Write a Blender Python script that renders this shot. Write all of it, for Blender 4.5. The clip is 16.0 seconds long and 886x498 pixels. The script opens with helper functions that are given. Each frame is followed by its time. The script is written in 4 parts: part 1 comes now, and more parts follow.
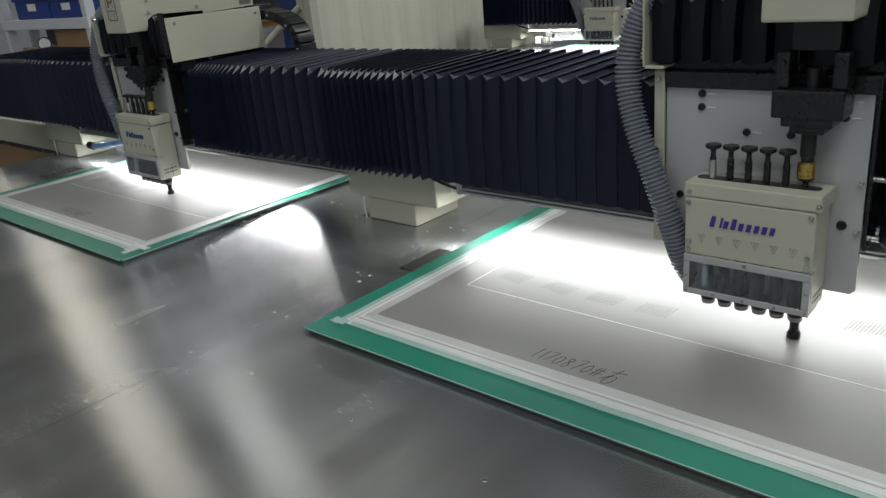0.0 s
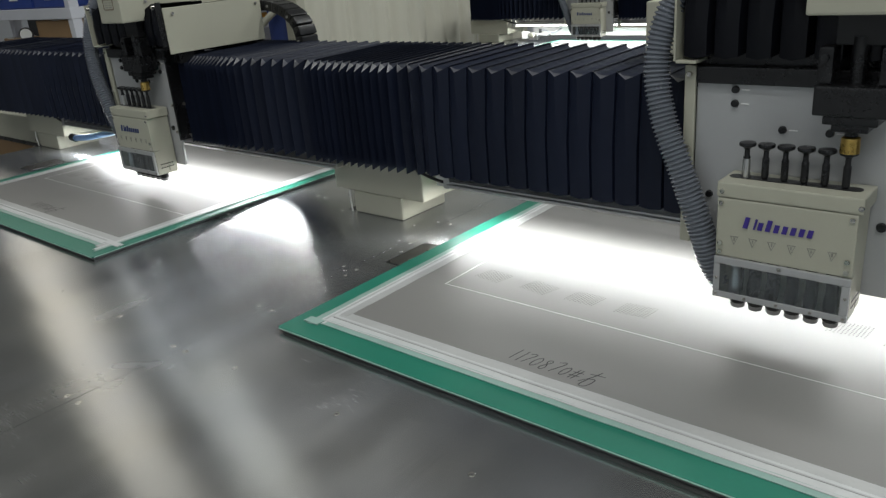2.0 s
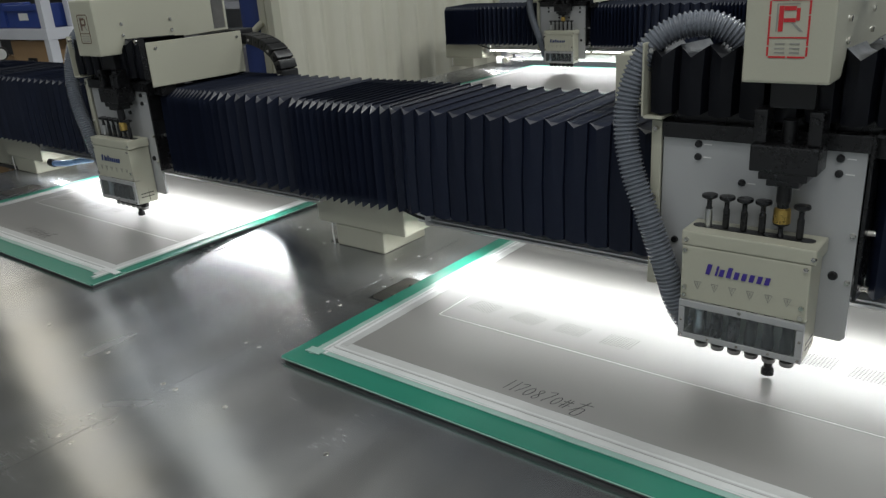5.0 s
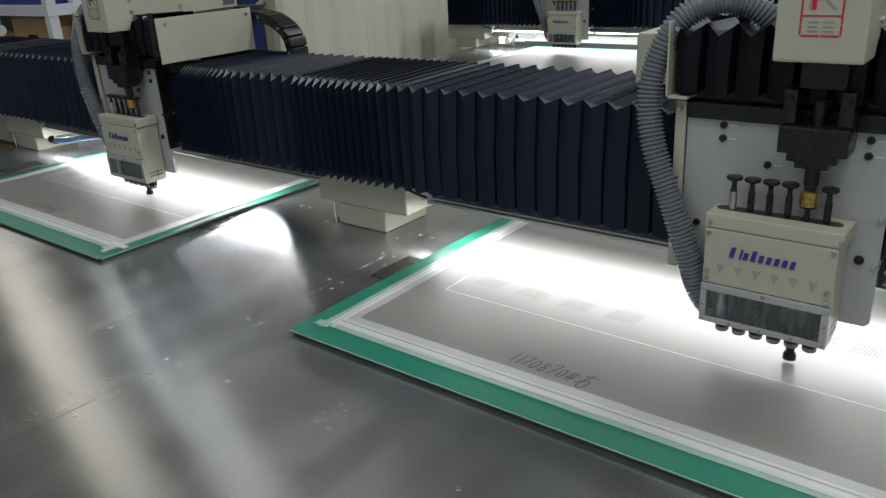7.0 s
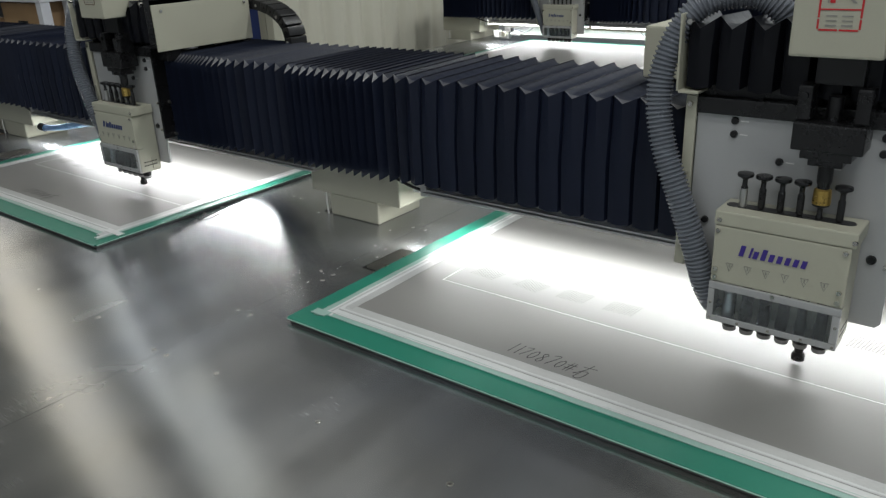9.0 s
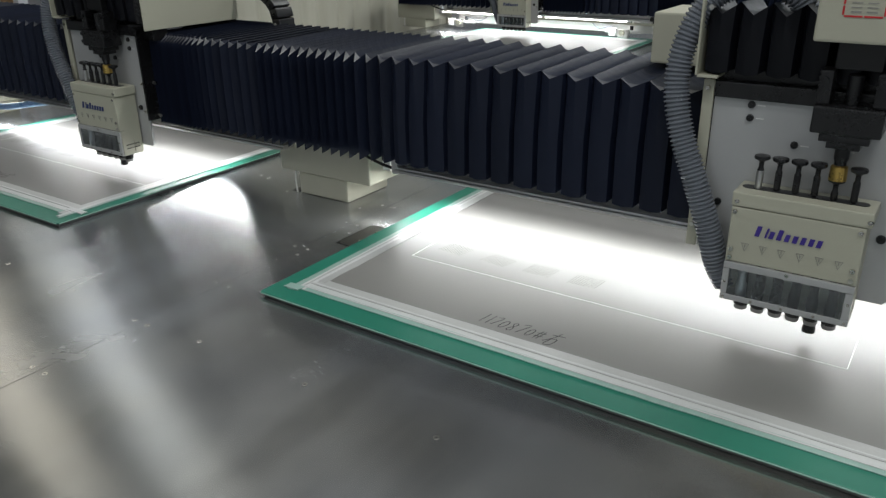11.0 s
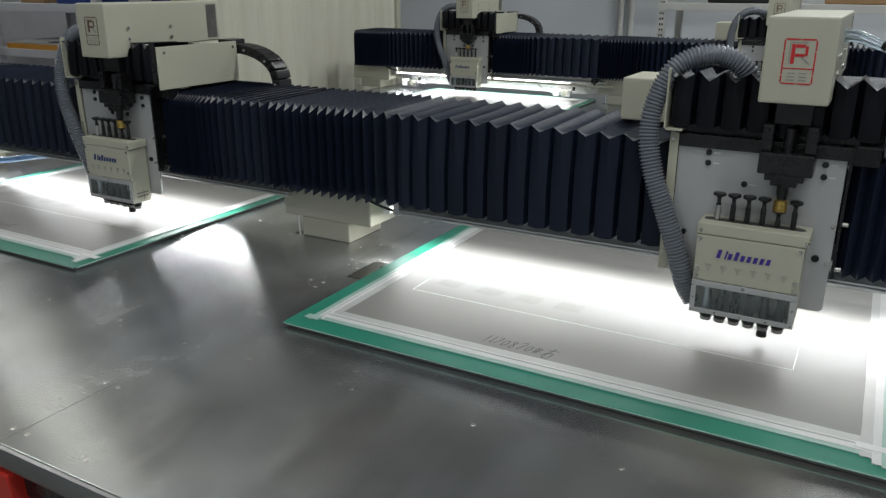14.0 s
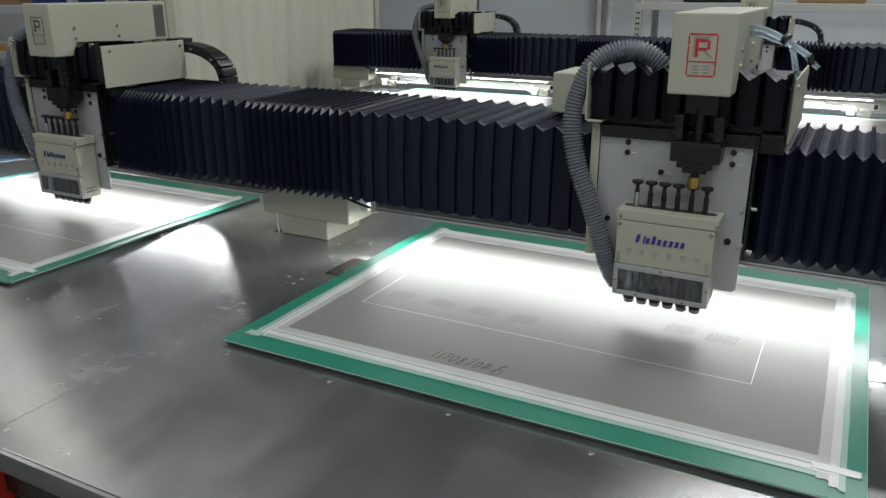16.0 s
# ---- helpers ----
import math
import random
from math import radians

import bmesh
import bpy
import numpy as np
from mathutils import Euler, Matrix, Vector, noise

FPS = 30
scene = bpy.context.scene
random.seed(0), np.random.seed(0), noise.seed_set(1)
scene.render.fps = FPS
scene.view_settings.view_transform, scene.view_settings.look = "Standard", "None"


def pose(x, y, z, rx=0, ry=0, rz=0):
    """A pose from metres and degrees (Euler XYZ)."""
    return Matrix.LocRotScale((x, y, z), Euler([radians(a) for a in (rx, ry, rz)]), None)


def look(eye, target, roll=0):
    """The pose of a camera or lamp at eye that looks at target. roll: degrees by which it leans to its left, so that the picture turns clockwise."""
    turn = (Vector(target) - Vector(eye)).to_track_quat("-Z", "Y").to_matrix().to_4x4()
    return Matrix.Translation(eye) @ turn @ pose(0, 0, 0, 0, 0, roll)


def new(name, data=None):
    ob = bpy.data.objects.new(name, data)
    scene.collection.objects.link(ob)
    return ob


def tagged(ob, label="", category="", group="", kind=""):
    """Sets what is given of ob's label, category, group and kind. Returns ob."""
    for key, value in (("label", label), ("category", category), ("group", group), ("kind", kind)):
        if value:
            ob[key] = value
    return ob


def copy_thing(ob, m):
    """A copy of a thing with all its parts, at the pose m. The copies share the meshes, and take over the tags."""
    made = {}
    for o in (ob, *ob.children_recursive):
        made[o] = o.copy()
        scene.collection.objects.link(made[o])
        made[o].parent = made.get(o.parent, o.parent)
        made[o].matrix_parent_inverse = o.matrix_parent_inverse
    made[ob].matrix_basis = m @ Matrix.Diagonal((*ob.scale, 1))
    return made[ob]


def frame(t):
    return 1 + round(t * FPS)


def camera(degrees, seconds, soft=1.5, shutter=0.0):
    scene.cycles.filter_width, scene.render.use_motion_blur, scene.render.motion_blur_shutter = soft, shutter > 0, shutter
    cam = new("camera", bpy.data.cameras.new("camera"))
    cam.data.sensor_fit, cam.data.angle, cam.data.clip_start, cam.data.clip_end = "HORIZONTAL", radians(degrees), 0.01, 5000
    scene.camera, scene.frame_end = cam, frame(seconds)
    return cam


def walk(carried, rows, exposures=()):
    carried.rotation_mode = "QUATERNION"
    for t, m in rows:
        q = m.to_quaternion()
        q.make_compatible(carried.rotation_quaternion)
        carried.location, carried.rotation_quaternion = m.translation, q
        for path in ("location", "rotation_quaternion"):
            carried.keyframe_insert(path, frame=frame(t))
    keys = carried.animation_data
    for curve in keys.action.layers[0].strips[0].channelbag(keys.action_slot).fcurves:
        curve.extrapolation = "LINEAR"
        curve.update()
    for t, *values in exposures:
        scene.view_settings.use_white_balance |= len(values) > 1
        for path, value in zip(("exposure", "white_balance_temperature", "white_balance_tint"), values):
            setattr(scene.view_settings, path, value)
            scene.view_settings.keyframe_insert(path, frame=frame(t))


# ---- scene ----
cam = camera(59.6, 16.0, soft=1.35)
PATH = [
    (0, (-0.007, 0.185, 1.416), (-1.274, 1.561, 0.708), -5.5),
    (0.5, (-0.01, 0.188, 1.417), (-1.264, 1.572, 0.702), -5.4),
    (1, (-0.013, 0.187, 1.417), (-1.261, 1.576, 0.7), -5.2),
    (1.5, (-0.015, 0.186, 1.419), (-1.26, 1.575, 0.697), -5.2),
    (2, (-0.014, 0.189, 1.41), (-1.251, 1.585, 0.688), -4.9),
    (2.5, (-0.004, 0.199, 1.406), (-1.17, 1.645, 0.663), -4.2),
    (3, (-0.005, 0.164, 1.436), (-1.101, 1.654, 0.674), -3.8),
    (3.5, (-0.004, 0.153, 1.503), (-1.136, 1.632, 0.775), -4.5),
    (4, (-0.005, 0.154, 1.493), (-1.176, 1.625, 0.812), -4.5),
    (6.5, (-0.009, 0.148, 1.473), (-1.193, 1.586, 0.744), -3.4),
    (7, (-0.007, 0.146, 1.471), (-1.184, 1.585, 0.733), -3.4),
    (7.5, (-0.011, 0.145, 1.469), (-1.179, 1.588, 0.723), -3.1),
    (8, (-0.016, 0.149, 1.469), (-1.177, 1.594, 0.719), -2.8),
    (8.5, (-0.017, 0.156, 1.467), (-1.177, 1.6, 0.713), -2.6),
    (11, (-0.024, 0.074, 1.453), (-1.066, 1.593, 0.674), -0.9),
    (11.5, (-0.054, -0.022, 1.471), (-1.021, 1.546, 0.694), -0.4),
    (12, (-0.006, -0.116, 1.483), (-0.976, 1.49, 0.789), -0.3),
    (12.5, (0.025, -0.197, 1.485), (-0.953, 1.416, 0.819), -0.3),
    (13, (-0.037, -0.209, 1.49), (-1.018, 1.404, 0.83), -0.4),
    (13.5, (-0.043, -0.201, 1.488), (-1.021, 1.418, 0.836), -0.5),
    (14, (-0.032, -0.211, 1.489), (-0.953, 1.443, 0.843), 0.1),
    (14.5, (-0.025, -0.213, 1.485), (-0.927, 1.454, 0.848), 0.4),
    (15, (-0.015, -0.215, 1.486), (-0.908, 1.457, 0.848), 0.4),
    (15.5, (-0.009, -0.223, 1.487), (-0.894, 1.451, 0.844), 0.3),
    (16, (-0.003, -0.23, 1.486), (-0.886, 1.445, 0.842), -0.1),
]
EXPOSURES = [(0, 0.08), (2.5, 0.09), (4, 0.03), (6.5, 0.08), (8.5, 0.08), (11, 0.02), (12.5, -0.03), (13.5, 0.08), (14.5, 0.10), (16, 0.06)]
walk(cam, [(t, look(eye, target, roll)) for t, eye, target, roll in PATH], EXPOSURES)

# ---- light ----
world = bpy.data.worlds.new("world")
world.use_nodes = True
world.node_tree.nodes["Background"].inputs["Color"].default_value = (0.55, 0.62, 0.7, 1)
world.node_tree.nodes["Background"].inputs["Strength"].default_value = 0.3
scene.world = world


def area_lamp(name, m, w, h, watts, color):
    data = bpy.data.lights.new(name, "AREA")
    data.shape, data.size, data.size_y, data.energy, data.color = "RECTANGLE", w, h, watts, color
    ob = new(name, data)
    ob.matrix_world = m
    return ob


PITCH = 1.82                       # spacing of the two stations
DXB, DYB = -0.045, 2.975           # the second machine stands behind the first
LED_Y, LED_Z = 1.50, 0.918
for i, (mx, my) in enumerate(((0, 0), (DXB, DYB))):
    for k in (-1, 0):
        area_lamp("led_light", pose(-0.50 + mx + PITCH * k, LED_Y + my - 0.004, LED_Z - 0.023, -14, 0, 0), 1.26, 0.03, 4.25 if i == 0 else 3.7, (0.965, 0.99, 1.0))
# the last lamp, at x -5.8, is an added fill to brighten the left rack
CEILING_LAMPS = ((-1.6, -0.3), (0.9, -0.3), (-1.5, -2.3), (0.9, -2.3), (0.6, 3.0), (0.4, 5.9), (-5.8, 1.0))
for lx, ly in CEILING_LAMPS:
    area_lamp("ceiling_lamp_light", pose(lx, ly, 4.60, 0, 0, 0), 1.5, 0.2, (35 if lx > 0 else 22) if ly < 0 else 79 if lx > 0 else 30, (0.975, 1.0, 0.985))
# two long rows of lamps in the far part of the hall
LAMP_ROWS = [(-5.6 - 1.62 * k, 2.72 + 0.42 * k, (1.0, 0.95, 0.83)) for k in range(5)] + [(-5.0 - 1.62 * k, 3.42 + 0.55 * k, (0.98, 1.0, 0.96)) for k in range(5)] + [(-9.4, 6.5, (0.95, 1.0, 0.98)), (-8.0, 6.75, (0.95, 1.0, 0.98))]
for lx, ly, tint in LAMP_ROWS:
    area_lamp("row_lamp_light", pose(lx, ly, 4.60, 0, 0, -15), 1.5, 0.5, 1.8 if lx > -5.7 else 1.3 if ly > 6.4 else 6.2, tint)

# ---- materials ----


def mat(name, base, rough=0.5, metal=0.0, var=0.12, scale=6.0, fine=80.0, bump=0.05, rvar=0.1, stretch=(1, 1, 1), random_tint=0.0, coat=0.0):
    m = bpy.data.materials.new(name)
    m.use_nodes = True
    nt = m.node_tree
    b = nt.nodes["Principled BSDF"]
    b.inputs["Metallic"].default_value = metal
    b.inputs["Coat Weight"].default_value = coat
    tc = nt.nodes.new("ShaderNodeTexCoord")
    mp = nt.nodes.new("ShaderNodeMapping")
    mp.inputs["Scale"].default_value = stretch
    nt.links.new(tc.outputs["Object"], mp.inputs["Vector"])
    n1 = nt.nodes.new("ShaderNodeTexNoise")
    n1.inputs["Scale"].default_value, n1.inputs["Detail"].default_value = scale, 5
    n2 = nt.nodes.new("ShaderNodeTexNoise")
    n2.inputs["Scale"].default_value, n2.inputs["Detail"].default_value = fine, 3
    for n in (n1, n2):
        nt.links.new(mp.outputs["Vector"], n.inputs["Vector"])
    mixf = nt.nodes.new("ShaderNodeMath")
    mixf.operation = "MULTIPLY_ADD"
    mixf.inputs[1].default_value = 0.35
    nt.links.new(n2.outputs["Fac"], mixf.inputs[0])
    nt.links.new(n1.outputs["Fac"], mixf.inputs[2])
    ramp = nt.nodes.new("ShaderNodeMapRange")
    ramp.inputs[1].default_value, ramp.inputs[2].default_value = 0.35, 1.0
    ramp.inputs[3].default_value, ramp.inputs[4].default_value = 1 - var, 1 + var
    nt.links.new(mixf.outputs[0], ramp.inputs[0])
    hsv = nt.nodes.new("ShaderNodeHueSaturation")
    hsv.inputs["Color"].default_value = (*base, 1)
    if random_tint:
        oi = nt.nodes.new("ShaderNodeObjectInfo")
        add = nt.nodes.new("ShaderNodeMath")
        add.operation = "MULTIPLY_ADD"
        add.inputs[1].default_value = random_tint
        nt.links.new(oi.outputs["Random"], add.inputs[0])
        nt.links.new(ramp.outputs[0], add.inputs[2])
        nt.links.new(add.outputs[0], hsv.inputs["Value"])
    else:
        nt.links.new(ramp.outputs[0], hsv.inputs["Value"])
    nt.links.new(hsv.outputs["Color"], b.inputs["Base Color"])
    rr = nt.nodes.new("ShaderNodeMapRange")
    rr.inputs[1].default_value, rr.inputs[2].default_value = 0.3, 1.0
    rr.inputs[3].default_value, rr.inputs[4].default_value = max(rough - rvar, 0.02), min(rough + rvar, 1)
    nt.links.new(mixf.outputs[0], rr.inputs[0])
    nt.links.new(rr.outputs[0], b.inputs["Roughness"])
    if bump:
        bp = nt.nodes.new("ShaderNodeBump")
        bp.inputs["Strength"].default_value, bp.inputs["Distance"].default_value = bump, 0.002
        nt.links.new(n2.outputs["Fac"], bp.inputs["Height"])
        nt.links.new(bp.outputs["Normal"], b.inputs["Normal"])
    return m


def glow(name, color, strength):
    m = bpy.data.materials.new(name)
    m.use_nodes = True
    b = m.node_tree.nodes["Principled BSDF"]
    b.inputs["Base Color"].default_value = (*color, 1)
    b.inputs["Emission Color"].default_value = (*color, 1)
    b.inputs["Emission Strength"].default_value = strength
    return m


def clear(name, color, rough=0.05, weight=1.0, ior=1.45):
    m = bpy.data.materials.new(name)
    m.use_nodes = True
    b = m.node_tree.nodes["Principled BSDF"]
    b.inputs["Base Color"].default_value = (*color, 1)
    b.inputs["Roughness"].default_value = rough
    b.inputs["Transmission Weight"].default_value = weight
    b.inputs["IOR"].default_value = ior
    return m


def brushed_steel():
    """Worn plate: brushed along y, cloudy warm and cool patches, fine scratches."""
    m = bpy.data.materials.new("worn_steel")
    m.use_nodes = True
    nt = m.node_tree
    b = nt.nodes["Principled BSDF"]
    b.inputs["Metallic"].default_value = 1.0
    tc = nt.nodes.new("ShaderNodeTexCoord")

    def noise_node(stretch, scale, detail):
        mp = nt.nodes.new("ShaderNodeMapping")
        mp.inputs["Scale"].default_value = stretch
        n = nt.nodes.new("ShaderNodeTexNoise")
        n.inputs["Scale"].default_value, n.inputs["Detail"].default_value = scale, detail
        nt.links.new(tc.outputs["Object"], mp.inputs["Vector"])
        nt.links.new(mp.outputs["Vector"], n.inputs["Vector"])
        return n.outputs["Fac"]

    def spread_to(value, lo, hi, a=0.3, z=0.7):
        r = nt.nodes.new("ShaderNodeMapRange")
        for k, v in enumerate((a, z, lo, hi)):
            r.inputs[k + 1].default_value = v
        nt.links.new(value, r.inputs[0])
        return r.outputs[0]

    def calc(op, a, c):
        n = nt.nodes.new("ShaderNodeMath")
        n.operation = op
        for k, v in enumerate((a, c)):
            if isinstance(v, float):
                n.inputs[k].default_value = v
            else:
                nt.links.new(v, n.inputs[k])
        return n.outputs[0]

    brush = noise_node((26, 1.1, 1), 9, 6)
    cloud = noise_node((1, 0.7, 1), 2.6, 4)
    smear = noise_node((4, 0.6, 1), 1.8, 3)
    patch = noise_node((1, 1, 1), 1.7, 3)
    ticks = noise_node((5, 150, 1), 5, 2)
    # wiping marks and a rubbed spot, on one stretch of the plates
    def placed(x, y, size):
        mp = nt.nodes.new("ShaderNodeMapping")
        mp.inputs["Scale"].default_value = (1 / size, 1 / size, 0)
        mp.inputs["Location"].default_value = (-x / size, -y / size, 0)
        nt.links.new(tc.outputs["Object"], mp.inputs["Vector"])
        return mp.outputs["Vector"]

    wipe = nt.nodes.new("ShaderNodeTexNoise")
    for key, v in (("Scale", 4.5), ("Detail", 4.0), ("Distortion", 3.2)):
        wipe.inputs[key].default_value = v
    nt.links.new(tc.outputs["Object"], wipe.inputs["Vector"])
    bound = nt.nodes.new("ShaderNodeTexGradient")
    bound.gradient_type = "SPHERICAL"
    nt.links.new(placed(-1.00, 0.56, 0.55), bound.inputs["Vector"])
    rubbed = nt.nodes.new("ShaderNodeTexGradient")
    rubbed.gradient_type = "SPHERICAL"
    nt.links.new(placed(-0.87, 0.85, 0.21), rubbed.inputs["Vector"])
    spots = calc("ADD", spread_to(rubbed.outputs["Fac"], 0.0, 1.0, 0.1, 0.6), spread_to(patch, 0.0, 0.3, 0.5, 0.62))
    scratch = calc("MULTIPLY", calc("MULTIPLY", spread_to(ticks, 0.0, 1.0, 0.58, 0.70), spots), 0.17)
    swirl = calc("MULTIPLY", calc("MULTIPLY", spread_to(wipe.outputs["Fac"], -1.0, 1.0, 0.35, 0.65), spread_to(bound.outputs["Fac"], 0.0, 1.0, 0.0, 0.5)), spread_to(patch, 0.02, 0.055))
    value = calc("MULTIPLY", spread_to(brush, 0.965, 1.035), calc("MULTIPLY", spread_to(cloud, 0.85, 1.11), spread_to(smear, 0.83, 1.13)))
    value = calc("ADD", value, calc("ADD", scratch, swirl))
    tone = nt.nodes.new("ShaderNodeMix")
    tone.data_type = "RGBA"
    tone.inputs["A"].default_value, tone.inputs["B"].default_value = (0.383, 0.401, 0.433, 1), (0.425, 0.424, 0.408, 1)
    nt.links.new(spread_to(patch, 0.0, 1.0, 0.38, 0.62), tone.inputs["Factor"])
    hsv = nt.nodes.new("ShaderNodeHueSaturation")
    nt.links.new(tone.outputs["Result"], hsv.inputs["Color"])
    nt.links.new(value, hsv.inputs["Value"])
    nt.links.new(hsv.outputs["Color"], b.inputs["Base Color"])
    b.inputs["Metallic"].default_value = 0.88
    rough = calc("ADD", spread_to(cloud, 0.215, 0.262), spread_to(smear, -0.02, 0.03))
    rough = calc("ADD", rough, calc("MULTIPLY", calc("ADD", scratch, swirl), 0.22))
    nt.links.new(rough, b.inputs["Roughness"])
    # the plates are not quite flat
    wave = nt.nodes.new("ShaderNodeBump")
    wave.inputs["Strength"].default_value, wave.inputs["Distance"].default_value = 0.09, 0.004
    nt.links.new(noise_node((0.4, 4.0, 1), 3.0, 1), wave.inputs["Height"])
    nt.links.new(wave.outputs["Normal"], b.inputs["Normal"])
    # brushed along y, so highlights draw out along x
    grain = nt.nodes.new("ShaderNodeCombineXYZ")
    grain.inputs[0].default_value = 1.0
    b.inputs["Anisotropic"].default_value = 0.95
    nt.links.new(grain.outputs[0], b.inputs["Tangent"])
    return m


STEEL = brushed_steel()
DARK_PLATE = mat("dull_dark_plate", (0.24, 0.23, 0.215), 0.38, 0.95, 0.2, 20, 160, 0.06)
STEEL_EDGE = mat("steel_edge", (0.34, 0.34, 0.335), 0.38, 1.0, 0.1, 5, 90, 0.03)
SCREW = mat("bright_screw", (0.62, 0.60, 0.56), 0.25, 1.0, 0.1, 40, 200, 0.05)
CREAM = mat("cream_paint", (0.445, 0.438, 0.352), 0.42, 0.0, 0.05, 3, 300, 0.06, 0.06)
GREY_PLATE = mat("grey_plate", (0.46, 0.465, 0.468), 0.42, 0.35, 0.05, 5, 250, 0.05, 0.06)
BELLOWS = mat("black_bellows_cloth", (0.0058, 0.0084, 0.0190), 0.43, 0.0, 0.25, 9, 42, 0.75, 0.12, (1, 1, 0.22), random_tint=0.4)
BELLOWS.node_tree.nodes["Principled BSDF"].inputs["Specular IOR Level"].default_value = 0.24
# gussets: light they catch is put into the paler colour; seam ends are worn
LIT_WORN_CLOTH = mat("worn_cloth_corner", (0.048, 0.049, 0.055), 0.40, 0.0, 0.3, 30, 90, 0.3, 0.1, random_tint=0.8)
# paler than the small bellows' cloth, so its corners look lit
SMALL_GUSSET = mat("dull_cloth_corner", (0.012, 0.0125, 0.0145), 0.38, 0.0, 0.3, 30, 90, 0.3, 0.1, random_tint=0.8)
BLACK_CLOTH = mat("black_glossy_cloth", (0.0034, 0.0038, 0.0058), 0.30, 0.0, 0.25, 9, 42, 0.6, 0.10, (1, 1, 0.22), random_tint=0.4)
BLACK_CLOTH.node_tree.nodes["Principled BSDF"].inputs["Specular IOR Level"].default_value = 0.22
BLACK = mat("black_metal", (0.010, 0.010, 0.011), 0.27, 0.0, 0.2, 12, 200, 0.05)
BLACK_PLASTIC = mat("black_plastic", (0.010, 0.010, 0.011), 0.38, 0.0, 0.15, 12, 150, 0.05)
BRASS = mat("brass", (0.62, 0.42, 0.12), 0.28, 1.0, 0.1, 30, 200, 0.03)
GREEN = mat("green_board", (0.020, 0.180, 0.122), 0.36, 0.0, 0.10, 7, 160, 0.04, 0.08)
BASE_LAYER = mat("dark_base_layer", (0.13, 0.14, 0.135), 0.5, 0.0, 0.15, 9, 120, 0.05)
GREEN_EDGE = mat("green_board_edge", (0.36, 0.60, 0.50), 0.4, 0.0, 0.1, 12, 200, 0.03)
SHEET = mat("grey_film", (0.200, 0.196, 0.187), 0.42, 0.0, 0.035, 4, 500, 0.03, 0.04)
TAPE = mat("white_tape", (0.52, 0.53, 0.525), 0.34, 0.0, 0.10, 14, 160, 0.20, 0.08, random_tint=0.15)
TAPE_GREEN = mat("thin_tape_on_green", (0.25, 0.37, 0.33), 0.34, 0.0, 0.12, 14, 160, 0.20, 0.08, random_tint=0.15)
TAPE_FILM = mat("thin_tape_on_film", (0.385, 0.39, 0.385), 0.34, 0.0, 0.10, 14, 160, 0.20, 0.08, random_tint=0.15)
INK = mat("marker_ink", (0.022, 0.021, 0.022), 0.6, 0, 0.2, 60, 300, 0)
SCORE = mat("scored_line", (0.70, 0.70, 0.68), 0.42, 0, 0.1, 60, 300, 0)
HOLE = mat("punched_hole", (0.045, 0.043, 0.04), 0.7, 0, 0.1, 60, 300, 0)
PURPLE = mat("purple_print", (0.045, 0.025, 0.24), 0.45, 0, 0.05, 40, 300, 0)
RED_PRINT = mat("red_print", (0.52, 0.022, 0.028), 0.45, 0, 0.05, 40, 300, 0)
DARK_PRINT = mat("dark_brown_print", (0.13, 0.075, 0.05), 0.45, 0, 0.05, 40, 300, 0)
GREY_PRINT = mat("grey_print", (0.27, 0.265, 0.245), 0.5, 0, 0.05, 40, 300, 0)
HOSE = mat("grey_hose", (0.165, 0.180, 0.208), 0.22, 0, 0.08, 20, 200, 0.03)
SMOKED = clear("smoked_window", (0.80, 0.87, 0.91), 0.05, 0.95)
ALU = mat("aluminium_rail", (0.70, 0.70, 0.69), 0.30, 1.0, 0.06, 12, 200, 0.03, 0.06, (0.1, 1, 1))
LED_GLOW = glow("led_tube", (1.0, 0.98, 0.93), 9.0)
TUBE = clear("clear_tube", (0.62, 0.72, 0.80), 0.12, 0.8)
BLUE_TUBE = mat("blue_tube", (0.20, 0.33, 0.58), 0.3, 0, 0.08, 30, 200, 0.02)
WALL = mat("grey_wall", (0.58, 0.61, 0.65), 0.7, 0, 0.05, 1.5, 60, 0.1)
CEIL = mat("white_ceiling", (0.56, 0.556, 0.54), 0.8, 0, 0.05, 1.2, 40, 0.1)
FLOOR = mat("grey_concrete", (0.20, 0.205, 0.20), 0.45, 0, 0.2, 1.2, 30, 0.1)
CURTAIN = mat("cream_curtain", (0.60, 0.585, 0.49), 0.5, 0, 0.06, 1.8, 50, 0.1, 0.08, (2, 2, 0.25))
RACK = mat("grey_rack_paint", (0.52, 0.52, 0.50), 0.45, 0, 0.06, 5, 200, 0.05)
WHITE_RACK = mat("white_rack_paint", (0.60, 0.61, 0.66), 0.45, 0, 0.08, 5, 200, 0.05)
BLUE_BIN = mat("blue_plastic_bin", (0.02, 0.05, 0.24), 0.4, 0, 0.1, 6, 100, 0.03)
CARTON = mat("brown_carton", (0.30, 0.19, 0.10), 0.8, 0, 0.15, 5, 90, 0.1, random_tint=0.3)
ORANGE = mat("orange_board", (0.62, 0.30, 0.05), 0.55, 0, 0.1, 6, 100, 0.05)
NAVY = mat("navy_cloth", (0.02, 0.04, 0.16), 0.7, 0, 0.2, 5, 90, 0.1)
RED = mat("red_plastic", (0.50, 0.025, 0.015), 0.35, 0, 0.08, 8, 150, 0.03)
PANEL = mat("light_panel", (0.45, 0.46, 0.47), 0.5, 0, 0.06, 5, 150, 0.05)
WHITE = mat("white_plastic", (0.75, 0.75, 0.73), 0.4, 0, 0.05, 8, 150, 0.02)

# ---- mesh helpers ----


